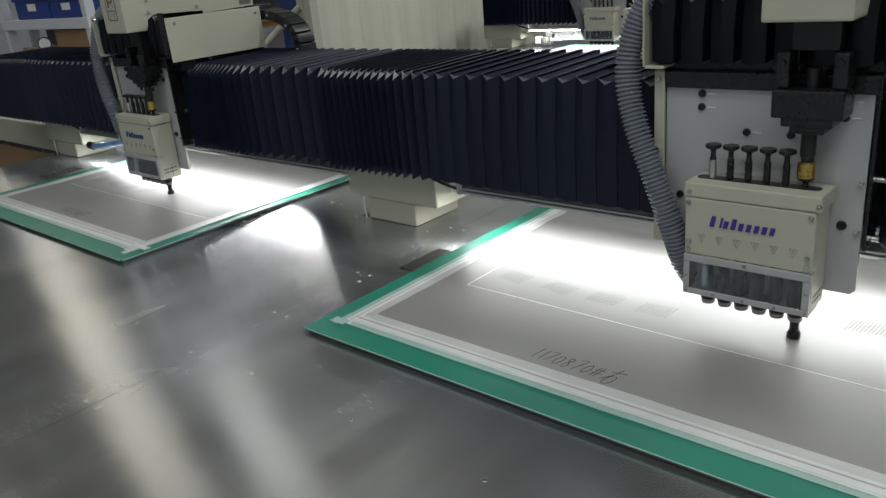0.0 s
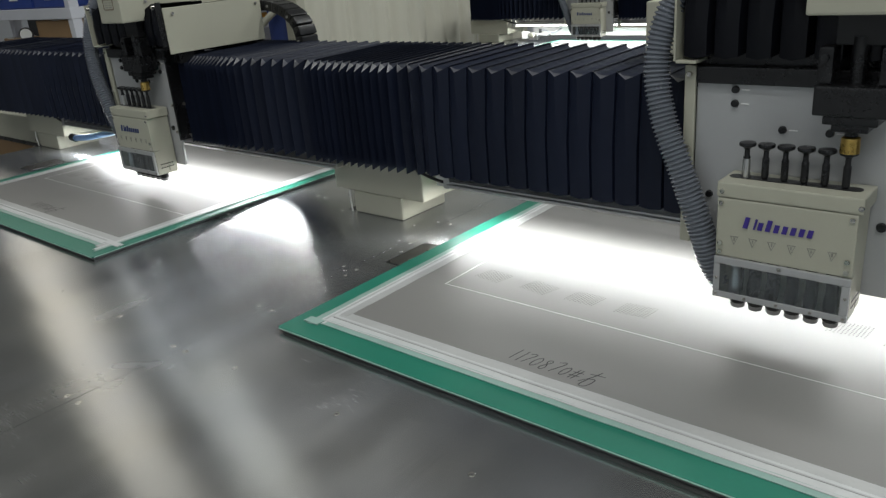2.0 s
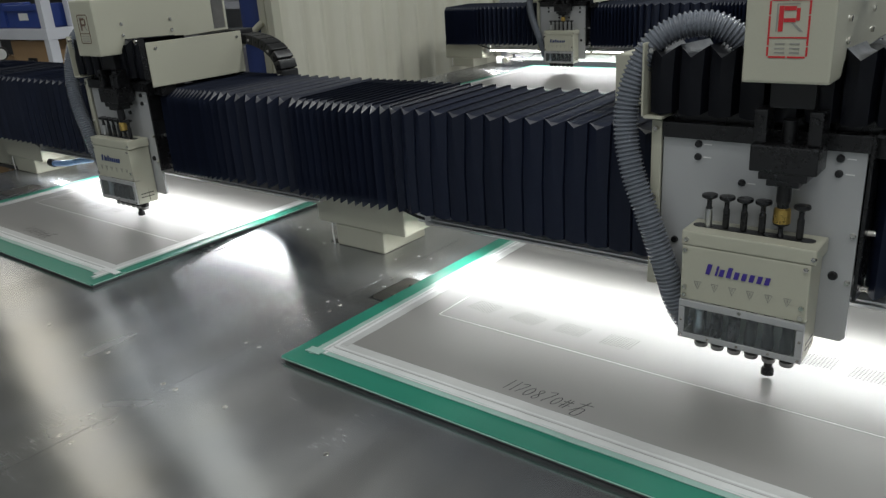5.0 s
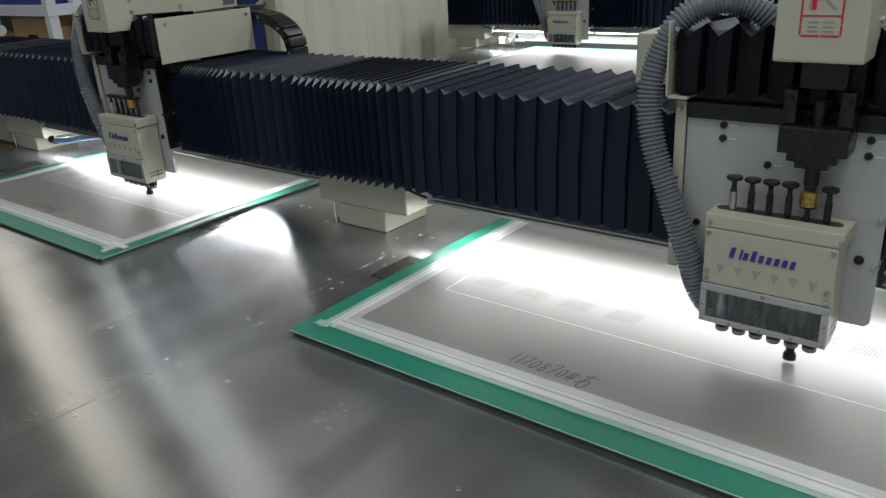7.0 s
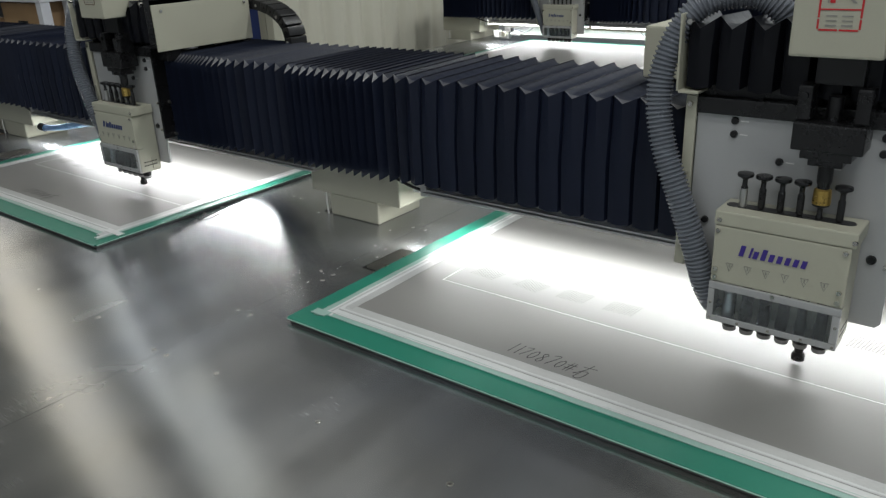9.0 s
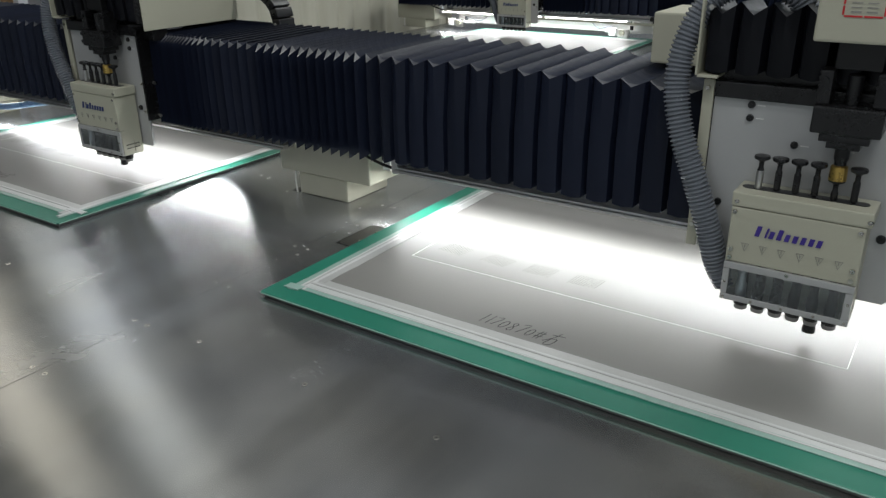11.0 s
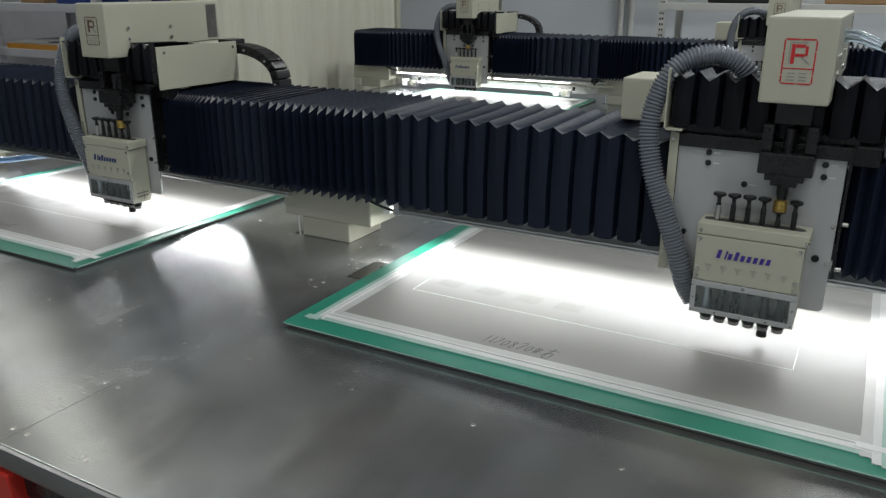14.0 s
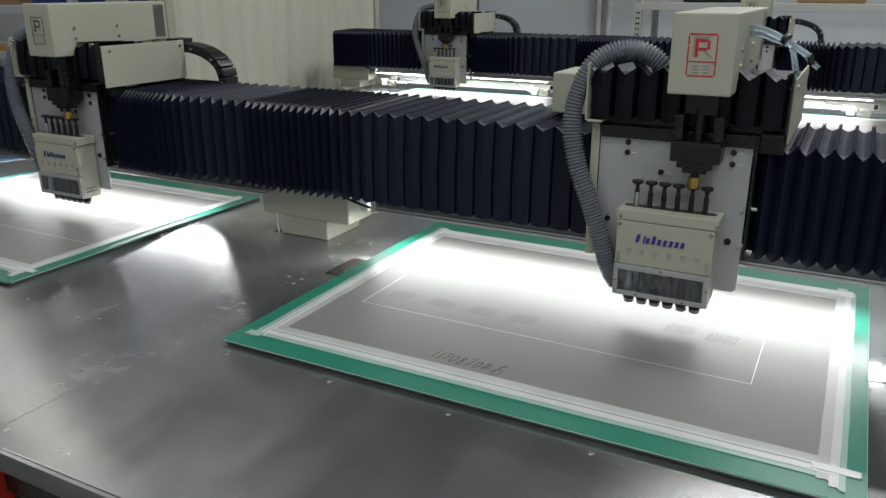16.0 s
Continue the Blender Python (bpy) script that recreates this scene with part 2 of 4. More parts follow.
def finish(name, bm, material, parent=None, at=(0, 0, 0), smooth=True):
    """One mesh object; its geometry is written in the parent's own space."""
    bmesh.ops.recalc_face_normals(bm, faces=bm.faces)
    if any(at):
        bmesh.ops.translate(bm, verts=bm.verts, vec=Vector(at))
    for f in bm.faces:
        f.smooth = smooth
    for e in bm.edges:
        if len(e.link_faces) == 2:
            turn = e.calc_face_angle(0)
            one, two = (f.calc_area() for f in e.link_faces)
            if turn > 0.6 or (turn > 0.2 and max(one, two) > 6 * min(one, two)):
                e.smooth = False
    me = bpy.data.meshes.new(name)
    bm.to_mesh(me)
    bm.free()
    me.materials.append(material)
    ob = new(name, me)
    ob.parent = parent
    return ob


def part(name, bm, material, parent, label=""):
    ob = finish(name, bm, material, parent)
    if label:
        tagged(ob, label)
    return ob


def thing(name, at, label, category, group="", kind=""):
    ob = new(name)
    ob.empty_display_size = 0.05
    ob.matrix_basis = pose(*at)
    return tagged(ob, label, category, group, kind)


def box(x0, x1, y0, y1, z0, z1, bevel=0.0, bm=None, seg=2):
    bm = bm or bmesh.new()
    m = Matrix.LocRotScale(((x0 + x1) / 2, (y0 + y1) / 2, (z0 + z1) / 2), None, (x1 - x0, y1 - y0, z1 - z0))
    made = bmesh.ops.create_cube(bm, size=1, matrix=m)
    if bevel:
        edges = list({e for v in made["verts"] for e in v.link_edges})
        bmesh.ops.bevel(bm, geom=edges, offset=bevel, segments=seg, profile=0.6, affect="EDGES")
    return bm


def rod(a, b, r, bm=None, seg=16, r2=None):
    bm = bm or bmesh.new()
    a, b = Vector(a), Vector(b)
    d = b - a
    m = Matrix.Translation((a + b) / 2) @ d.to_track_quat("Z", "Y").to_matrix().to_4x4()
    bmesh.ops.create_cone(bm, cap_ends=True, segments=seg, radius1=r, radius2=r if r2 is None else r2, depth=d.length, matrix=m)
    return bm


def lathe(profile, centre, bm=None, seg=20):
    """A turned shape round the vertical through centre: rows of radius and height."""
    bm = bm or bmesh.new()
    cx, cy = centre
    rings = []
    for r, z in profile:
        rings.append([bm.verts.new((cx + r * math.cos(2 * math.pi * k / seg), cy + r * math.sin(2 * math.pi * k / seg), z)) for k in range(seg)])
    for p, q in zip(rings, rings[1:]):
        for k in range(seg):
            bm.faces.new((p[k], p[(k + 1) % seg], q[(k + 1) % seg], q[k]))
    bm.faces.new(rings[0])
    bm.faces.new(rings[-1])
    return bm


def prism(outline, axis, lo, hi, bm=None, bevel=0.0):
    """An outline of two coordinates drawn out along the third axis."""
    bm = bm or bmesh.new()
    order = {"x": lambda u, v, w: (w, u, v), "y": lambda u, v, w: (u, w, v), "z": lambda u, v, w: (u, v, w)}[axis]
    a = [bm.verts.new(order(u, v, lo)) for u, v in outline]
    b = [bm.verts.new(order(u, v, hi)) for u, v in outline]
    made = [bm.faces.new(a), bm.faces.new(b)]
    n = len(a)
    for k in range(n):
        made.append(bm.faces.new((a[k], a[(k + 1) % n], b[(k + 1) % n], b[k])))
    if bevel:
        edges = list({e for f in made for e in f.edges})
        bmesh.ops.bevel(bm, geom=edges, offset=bevel, segments=2, profile=0.6, affect="EDGES")
    return bm


def spline(points, n):
    """n places along a smooth line through the points."""
    p = [Vector(q) for q in points]
    p = [2 * p[0] - p[1], *p, 2 * p[-1] - p[-2]]
    dense = []
    for a, b, c, d in zip(p, p[1:], p[2:], p[3:]):
        for k in range(40):
            t = k / 40
            dense.append(0.5 * (2 * b + (c - a) * t + (2 * a - 5 * b + 4 * c - d) * t * t + (3 * b - a - 3 * c + d) * t ** 3))
    dense.append(p[-2])
    along = np.cumsum([0] + [(b - a).length for a, b in zip(dense, dense[1:])])
    return [Vector([float(np.interp(s, along, [q[i] for q in dense])) for i in range(3)]) for s in np.linspace(0, along[-1], n)]


def sweep(points, radius, n, seg=14, rib=0.0, bm=None):
    """A round tube along a smooth line; with rib, every other ring stands out."""
    bm = bm or bmesh.new()
    line = spline(points, n)
    ref = Vector((0.13, 1, 0.07)).normalized()
    rings = []
    for i, c in enumerate(line):
        d = (line[min(i + 1, n - 1)] - line[max(i - 1, 0)]).normalized()
        u = (ref - d * ref.dot(d)).normalized()
        v = d.cross(u)
        r = radius + (rib if i % 4 in (1, 2) else 0.0)
        rings.append([bm.verts.new(c + r * (math.cos(2 * math.pi * k / seg) * u + math.sin(2 * math.pi * k / seg) * v)) for k in range(seg)])
    for p, q in zip(rings, rings[1:]):
        for k in range(seg):
            bm.faces.new((p[k], p[(k + 1) % seg], q[(k + 1) % seg], q[k]))
    bm.faces.new(rings[0])
    bm.faces.new(rings[-1])
    return bm


# ---- the room ----
tagged(finish("floor", box(-14.6, 4.6, -4.2, 7.6, -0.1, 0.0), FLOOR), "grey concrete workshop floor, dull and stained", "floor", kind="structure")
tagged(finish("ceiling", box(-14.6, 4.6, -4.2, 7.6, 4.7, 4.8), CEIL), "plain grey workshop ceiling", "ceiling", kind="structure")
tagged(finish("wall_north", box(-14.6, 4.6, 7.3, 7.45, 0, 4.7), WALL), "pale grey-blue painted workshop wall", "wall", kind="structure")
tagged(finish("wall_south", box(-14.6, 4.6, -4.2, -4.05, 0, 4.7), WALL), "pale grey painted workshop wall", "wall", kind="structure")
tagged(finish("wall_east", box(4.45, 4.6, -4.05, 7.3, 0, 4.7), WALL), "pale grey painted workshop wall", "wall", kind="structure")
tagged(finish("wall_west", box(-14.6, -14.45, -4.05, 7.3, 0, 4.7), WALL), "pale grey painted workshop wall", "wall", kind="structure")
for lx, ly, tint in LAMP_ROWS:
    lamp = thing("row_lamp", (lx, ly, 4.61, 0, 0, -15), "wide white lamp in a row under the ceiling", "lamp", "lamp rows")
    part("housing", box(-0.78, 0.78, -0.28, 0.28, 0.02, 0.085, 0.01), WHITE, lamp)
    part("diffuser", box(-0.76, 0.76, -0.26, 0.26, 0.0, 0.018, 0.004), WHITE, lamp)
# includes a fitting for the added fill lamp at x -5.8
for lx, ly in CEILING_LAMPS:
    lamp = thing("ceiling_lamp", (lx, ly, 4.61), "long white fluorescent lamp under the ceiling", "lamp", "ceiling lamps")
    part("housing", box(-0.78, 0.78, -0.13, 0.13, 0.02, 0.085, 0.01), WHITE, lamp)
    part("diffuser", box(-0.76, 0.76, -0.11, 0.11, 0.0, 0.018, 0.004), WHITE, lamp)

# pleated curtain beside the second machine
bm = bmesh.new()
rows, n = [], 190
for i in range(n + 1):
    y = 3.24 + 2.16 * i / n
    x = -3.62 + 0.020 * math.sin(y * 36) + 0.012 * math.sin(y * 15.3 + 1.1) + 0.006 * math.sin(y * 71)
    rows.append([bm.verts.new((x, y, z)) for z in (0.12, 1.2, 2.9)] + [bm.verts.new((x - 0.006, y, z)) for z in (2.9, 1.2, 0.12)])
for a, b in zip(rows, rows[1:]):
    for k in range(6):
        bm.faces.new((a[k], a[(k + 1) % 6], b[(k + 1) % 6], b[k]))
bm.faces.new(rows[0]), bm.faces.new(rows[-1])
curtain = thing("curtain", (0, 0, 0), "cream pleated plastic curtain hanging beside the machine", "curtain")
part("cloth", bm, CURTAIN, curtain)
part("edge_post", box(-3.66, -3.60, 3.17, 3.23, 0, 2.95, 0.006), CREAM, curtain)
part("end_post", box(-3.66, -3.60, 5.41, 5.47, 0, 2.95, 0.006), CREAM, curtain)
part("top_rail", box(-3.65, -3.61, 3.23, 5.41, 2.9, 2.94, 0.004), CREAM, curtain)

# ---- machines: tables ----
TABLE_Y0, TABLE_Y1 = 0.375, 2.55
JOINTS = (-3.265, -1.1665, 0.6535, 2.0)


def make_table(mx, my):
    t = thing("machine_table", (mx, my, 0), "long cabinet table topped with worn bare steel plates", "machine table", "machine tables")
    for x0, x1 in zip(JOINTS, JOINTS[1:]):
        part("top_plate", box(x0 + 0.0004, x1 - 0.0004, TABLE_Y0, TABLE_Y1, 0.788, 0.8, 0.0008), STEEL, t)
    # rolled front edge
    prof = [(TABLE_Y0 - 0.001, 0.7985), (TABLE_Y0 - 0.007, 0.797), (TABLE_Y0 - 0.011, 0.790), (TABLE_Y0 - 0.014, 0.782), (TABLE_Y0 - 0.012, 0.768), (TABLE_Y0 - 0.006, 0.759), (TABLE_Y0 - 0.001, 0.756)]
    part("front_rim", prism(prof, "x", JOINTS[0], JOINTS[-1]), STEEL_EDGE, t, "rounded dull steel front rim")
    part("frame", box(JOINTS[0] + 0.05, JOINTS[-1] - 0.05, TABLE_Y0 + 0.012, TABLE_Y1 - 0.05, 0.70, 0.786, 0.004), BLACK, t)
    part("plinth", box(JOINTS[0] + 0.1, JOINTS[-1] - 0.1, TABLE_Y0 + 0.10, TABLE_Y1 - 0.1, 0.0, 0.70, 0.004), BLACK, t)
    x = -2.533
    while x < 1.2:
        part("front_panel", box(x, x + 0.055, TABLE_Y0 + 0.03, TABLE_Y0 + 0.097, 0.1, 0.699, 0.004), PANEL, t, "light grey cabinet post")
        part("lower_panel", box(x - 0.23, x - 0.005, TABLE_Y0 + 0.04, TABLE_Y0 + 0.097, 0.1, 0.655, 0.004), PANEL, t, "light grey cabinet panel")
        x += 0.29
    return t


def make_screws(parent, spots):
    """Countersunk screw heads, one mesh shared by all."""
    bm = lathe([(0.0050, -0.002), (0.0050, 0.0002), (0.0046, 0.0005), (0.0026, 0.0005), (0.0022, -0.0006)], (0, 0), seg=14)
    first = None
    for x, y in spots:
        if first is None:
            ob = first = finish("screw", bm, SCREW, parent)
        else:
            ob = new("screw", first.data)
            ob.parent = parent
        ob.matrix_basis = pose(x, y, 0.8, 0, 0, (x * 777 + y * 333) % 90)


table = make_table(0, 0)
spots = []
for j in (-1.1665, 0.6535, -2.9865):
    for y in (0.412, 0.588, 0.779, 0.966, 1.19, 1.36, 1.501, 1.75, 1.95, 2.2):
        if j > -2:
            spots += [(j - 0.0185, y), (j + 0.0185, y)]
    spots += [(j + 0.0205, 1.157), (j + 0.034, 1.313), (j - 0.305, 1.454), (j - 0.056, 1.454), (j - 0.43, 1.513), (j - 0.467, 1.516)]
for x in (-2.86, -2.615, -2.37, -2.123, -1.876, -1.632, -1.392, -1.022, -0.778, -0.532, -0.282, -0.035, 0.212, 0.46, 0.85, 1.1):
    spots += [(x, 0.791), (x + 0.02, 0.412)]
make_screws(table, spots)
for x0 in (-1.118, 0.049, -2.938, -1.771):
    # left plate of each station: its dark reflection is put into a darker metal
    pl = part("inset_plate", prism([(x0, 1.262), (x0 + 0.010, 1.252), (x0 + 0.070, 1.252), (x0 + 0.080, 1.262), (x0 + 0.080, 1.368), (x0 + 0.070, 1.378), (x0 + 0.010, 1.378), (x0, 1.368)], "z", 0.795, 0.8012), DARK_PLATE if x0 < -1.8 or -1.2 < x0 < 0 else STEEL, table, "dull steel cover plate let into the top")
    part("plate_gap", box(x0 - 0.0025, x0 + 0.0825, 1.2495, 1.3805, 0.7955, 0.8004, 0.0), BLACK, pl, "dark gap round the plate")
    for y in (1.285, 1.345):
        part("plate_screw", lathe([(0.006, 0.800), (0.006, 0.8016), (0.004, 0.8024)], (x0 + 0.04, y), seg=12), SCREW, pl)
make_table(DXB + 0.165, DYB)

# red grip that hangs under the front rim
grip = thing("hand_grip", (-1.150, 0.392, 0.636), "red plastic hand grip hanging under the table rim", "hand tool")
part("handle", prism([(-0.016, 0.0), (0.012, 0.0), (0.017, 0.02), (0.013, 0.075), (0.012, 0.118), (-0.022, 0.118), (-0.018, 0.06)], "y", -0.030, 0.005, bevel=0.005), RED, grip)
part("guard", prism([(-0.047, 0.045), (-0.030, 0.040), (-0.024, 0.118), (-0.042, 0.118)], "y", -0.020, -0.002, bevel=0.004), RED, grip)
part("end_cap", rod((-0.002, -0.012, -0.016), (-0.002, -0.012, 0.001), 0.014), BLACK_PLASTIC, grip, "black end cap")

# ---- bridges ----
BELLOWS_J = -1.475     # joint of two bellows over a support


def make_bridge(mx, my, left):
    b = thing("gantry_bridge", (mx, my, 0), "dark steel beam spanning the table on cream feet", "machine bridge", "gantry bridges")
    part("beam", box(left, 2.0, 1.425, 1.665, 0.972, 1.158, 0.004), BLACK, b)
    for k in (-1, 0, 1):
        c = -1.345 + PITCH * k
        bm = box(c - 0.15, c + 0.153, 1.465, 1.64, 0.857, 0.971, 0.005)
        part("support_cap", bm, CREAM, b, "cream painted support block")
        bm = box(c - 0.087, c + 0.079, 1.4655, 1.628, 0.8, 0.857, 0.006)
        part("support_foot", bm, CREAM, b, "cream painted narrower foot")
        part("cable_slot", prism([(c - 0.118, 1.470), (c - 0.092, 1.470), (c - 0.092, 1.492), (c - 0.118, 1.492)], "z", 0.8002, 0.8012), BLACK, b, "dark slot in the plate")
        # white line drawn for the foot's edge, lit by the light strip
        part("sensor_wire", sweep([(c - 0.095, 1.462, 0.858), (c - 0.094, 1.460, 0.835), (c - 0.0925, 1.461, 0.802)], 0.0022, 10, 8), WHITE, b, "thin white line standing in for the lit edge of the foot")
    return b


def make_led(x, my, label):
    led = thing("led_strip", (x, my, LED_Z), label, "light strip", "light strips under the bridges")
    bm = box(-0.66, 0.80, 1.428, 1.470, 0.004, 0.016, 0.002)
    box(-0.66, 0.80, 1.418, 1.4275, 0.006, 0.012, 0.001, bm=bm)
    box(-0.66, 0.80, 1.4705, 1.478, 0.010, 0.034, 0.001, bm=bm)
    part("rail", bm, ALU, led, "brushed aluminium carrier rail")
    part("tube", rod((-0.72, LED_Y, -0.010), (0.55, LED_Y, -0.010), 0.0045), LED_GLOW, led, "bright white glowing tube")
    for hx in (-0.735, 0.565):
        part("holder", box(hx - 0.012, hx + 0.012, LED_Y - 0.014, LED_Y + 0.014, -0.020, 0.03, 0.003), WHITE, led)
    # rear machine only: reflecting plate added to brighten the gap below the rail
    if my:
        part("back_plate", box(-0.66, 0.80, 1.588, 1.600, -0.082, 0.0, 0.002), WHITE, led, "white plate added behind the tube to catch its light")
    for s in (-0.6, 0.7):
        part("hanger", box(s - 0.012, s + 0.012, 1.6002, 1.606, 0.0, 0.056, 0.001), ALU, led)
    part("bracket", box(-0.672, -0.655, 1.425, 1.474, 0.0, 0.035, 0.002), ALU, led)
    part("cable", sweep([(-0.79, 1.455, 0.028), (-0.74, 1.44, 0.02), (-0.69, 1.443, 0.008), (-0.62, 1.452, 0.002), (-0.55, 1.45, 0.003)], 0.0035, 24, 8), BLACK_PLASTIC, led, "thin black cable")
    return led


def make_clamp(x, y, my, flip):
    c = thing("clamp_unit", (x, y + my, 0.815), "small white clamp with a pale block and tube", "clamp", "clamps under the bridges")
    s = flip
    part("body", box(-0.035, 0.035, -0.02, 0.02, 0.012, 0.045, 0.004), ALU, c)
    part("arm", box(-0.11, 0.10, 0.0205, 0.028, 0.022, 0.034, 0.002), ALU, c)
    part("knob", rod((0.05, -0.004, 0.0452), (0.05, -0.004, 0.068), 0.010), BLACK_PLASTIC, c)
    part("block", box(-0.085, -0.045, -0.015, 0.0195, 0.006, 0.05, 0.003), WHITE, c)
    part("cylinder", rod((s * 0.036, 0, 0.03), (s * 0.11, 0, 0.03), 0.009), ALU, c)
    part("round_block", rod((0, -0.0205, 0.03), (0, -0.032, 0.03), 0.016), CREAM, c, "pale round clamp block")
    part("foot", box(-0.03, 0.03, -0.015, 0.015, 0.0, 0.0118, 0.002), ALU, c)
    part("tube", sweep([(s * 0.036, 0.0, 0.038), (s * 0.08, -0.01, 0.06), (s * 0.15, -0.005, 0.045), (s * 0.2, 0.01, 0.07)], 0.0025, 20, 8), HOSE, c)
    return c


for mx, my in ((0, 0), (DXB, DYB)):
    make_bridge(mx, my, -3.80 if my == 0 else -3.24)
    for k in (-1, 0):
        make_led(-0.42 + mx + PITCH * k, my, "slim aluminium rail with a glowing white light tube")
for k in (-1, 0):
    make_clamp(-1.03 + DXB + PITCH * k, 1.53, DYB, 1)
    make_clamp(0.10 + DXB + PITCH * k, 1.53, DYB, -1)

for k in (-1, 0):
    rail = thing("stop_rail", (-1.95 + PITCH * (k + 1), 4.40, 0.902), "slim cream stop rail with a black knob", "rail", "stop rails")
    part("bar", box(-0.36, 0.52, -0.008, 0.008, 0.0, 0.012, 0.002), CREAM, rail)
    part("knob", lathe([(0.008, 0.0125), (0.008, 0.022), (0.022, 0.026), (0.024, 0.036), (0.020, 0.048), (0.006, 0.050)], (0.40, 0)), BLACK_PLASTIC, rail, "black round knob")
    part("hanger", box(-0.30, -0.28, 0.0085, 0.016, 0.0, 0.07, 0.002), CREAM, rail)
    part("hanger", box(0.46, 0.48, 0.0085, 0.016, 0.0, 0.07, 0.002), CREAM, rail)

# blue air tube under the bridge
tube = thing("air_tube", (-2.6, 1.5, 0.8), "blue air tube with a black plug under the bridge", "tube")
part("hose", sweep([(0.02, -0.03, 0.115), (-0.10, -0.045, 0.095), (-0.20, -0.05, 0.078), (-0.29, -0.05, 0.068)], 0.011, 24, 12), BLUE_TUBE, tube)
part("plug", rod((-0.285, -0.05, 0.068), (-0.315, -0.05, 0.070), 0.014), BLACK_PLASTIC, tube)

# ---- work boards with the taped film ----
BOARD_D = 0.922


def strip(x0, x1, y0, y1, z, ragged, rng, along):
    """A piece of tape with torn ends."""
    bm = bmesh.new()
    n = 9
    pts = []
    if along == "x":
        pts += [(x0 + rng.uniform(0, ragged), y0 + (y1 - y0) * k / n) for k in range(n, -1, -1)]
        pts += [(x0 + (x1 - x0) * k / 24, y0 + rng.uniform(-0.0007, 0.0007)) for k in range(1, 24)]
        pts += [(x1 - rng.uniform(0, ragged), y0 + (y1 - y0) * k / n) for k in range(n + 1)]
        pts += [(x1 - (x1 - x0) * k / 24, y1 + rng.uniform(-0.0007, 0.0007)) for k in range(1, 24)]
    else:
        pts += [(x0 + (x1 - x0) * k / n, y0 + rng.uniform(0, ragged)) for k in range(n + 1)]
        pts += [(x1 + rng.uniform(-0.0007, 0.0007), y0 + (y1 - y0) * k / 24) for k in range(1, 24)]
        pts += [(x1 - (x1 - x0) * k / n, y1 - rng.uniform(0, ragged)) for k in range(n + 1)]
        pts += [(x0 + rng.uniform(-0.0007, 0.0007), y1 - (y1 - y0) * k / 24) for k in range(1, 24)]
    return prism(pts, "z", 0.0102, z + 0.0003, bm)


# pen strokes of a quick hand, in a cell one wide and one high
GLYPHS = {
    "1": [[(0.42, 1.0), (0.50, 0.0)]],
    "7": [[(0.10, 0.92), (0.80, 1.0), (0.35, 0.0)]],
    "0": [[(0.55, 0.95), (0.20, 0.75), (0.15, 0.30), (0.40, 0.05), (0.75, 0.25), (0.80, 0.70), (0.55, 0.95)]],
    "8": [[(0.75, 0.85), (0.45, 1.0), (0.20, 0.80), (0.75, 0.30), (0.50, 0.0), (0.20, 0.20), (0.75, 0.85)]],
    "#": [[(0.35, 0.95), (0.25, 0.10)], [(0.70, 0.95), (0.60, 0.10)], [(0.0, 0.66), (1.0, 0.72)], [(0.0, 0.36), (1.0, 0.42)]],
    "R": [[(-0.1, 0.86), (1.35, 0.98)], [(0.62, 1.25), (0.40, 0.60), (-0.15, 0.05)], [(0.35, 0.45), (0.30, -0.20), (0.95, -0.15), (1.0, 0.50), (0.35, 0.45)]],
}


def handwriting(text, width, height, rng):
    """Thin marker strokes lying on the film; R stands for the character that means right."""
    bm, x = bmesh.new(), 0.0
    for c in text:
        dy, sc = rng.uniform(-0.003, 0.003), rng.uniform(0.88, 1.08) * (1.12 if c in "#R" else 1.0)
        for stroke in GLYPHS[c]:
            pts = spline([(x + (u * 0.80 + v * 0.30) * width * sc, dy + v * height * sc, 0) for u, v in stroke], 3 + 5 * (len(stroke) - 1))
            left, right = [], []
            for a, p in enumerate(pts):
                d = (pts[min(a + 1, len(pts) - 1)] - pts[max(a - 1, 0)]).normalized()
                nrm = Vector((-d.y, d.x, 0)) * 0.00085
                left.append(bm.verts.new(p + nrm))
                right.append(bm.verts.new(p - nrm))
            for a in range(len(pts) - 1):
                bm.faces.new((left[a], right[a], right[a + 1], left[a + 1]))
        x += width * sc * (0.62 if c == "1" else 0.92 if c != "#" else 1.25)
    return bm


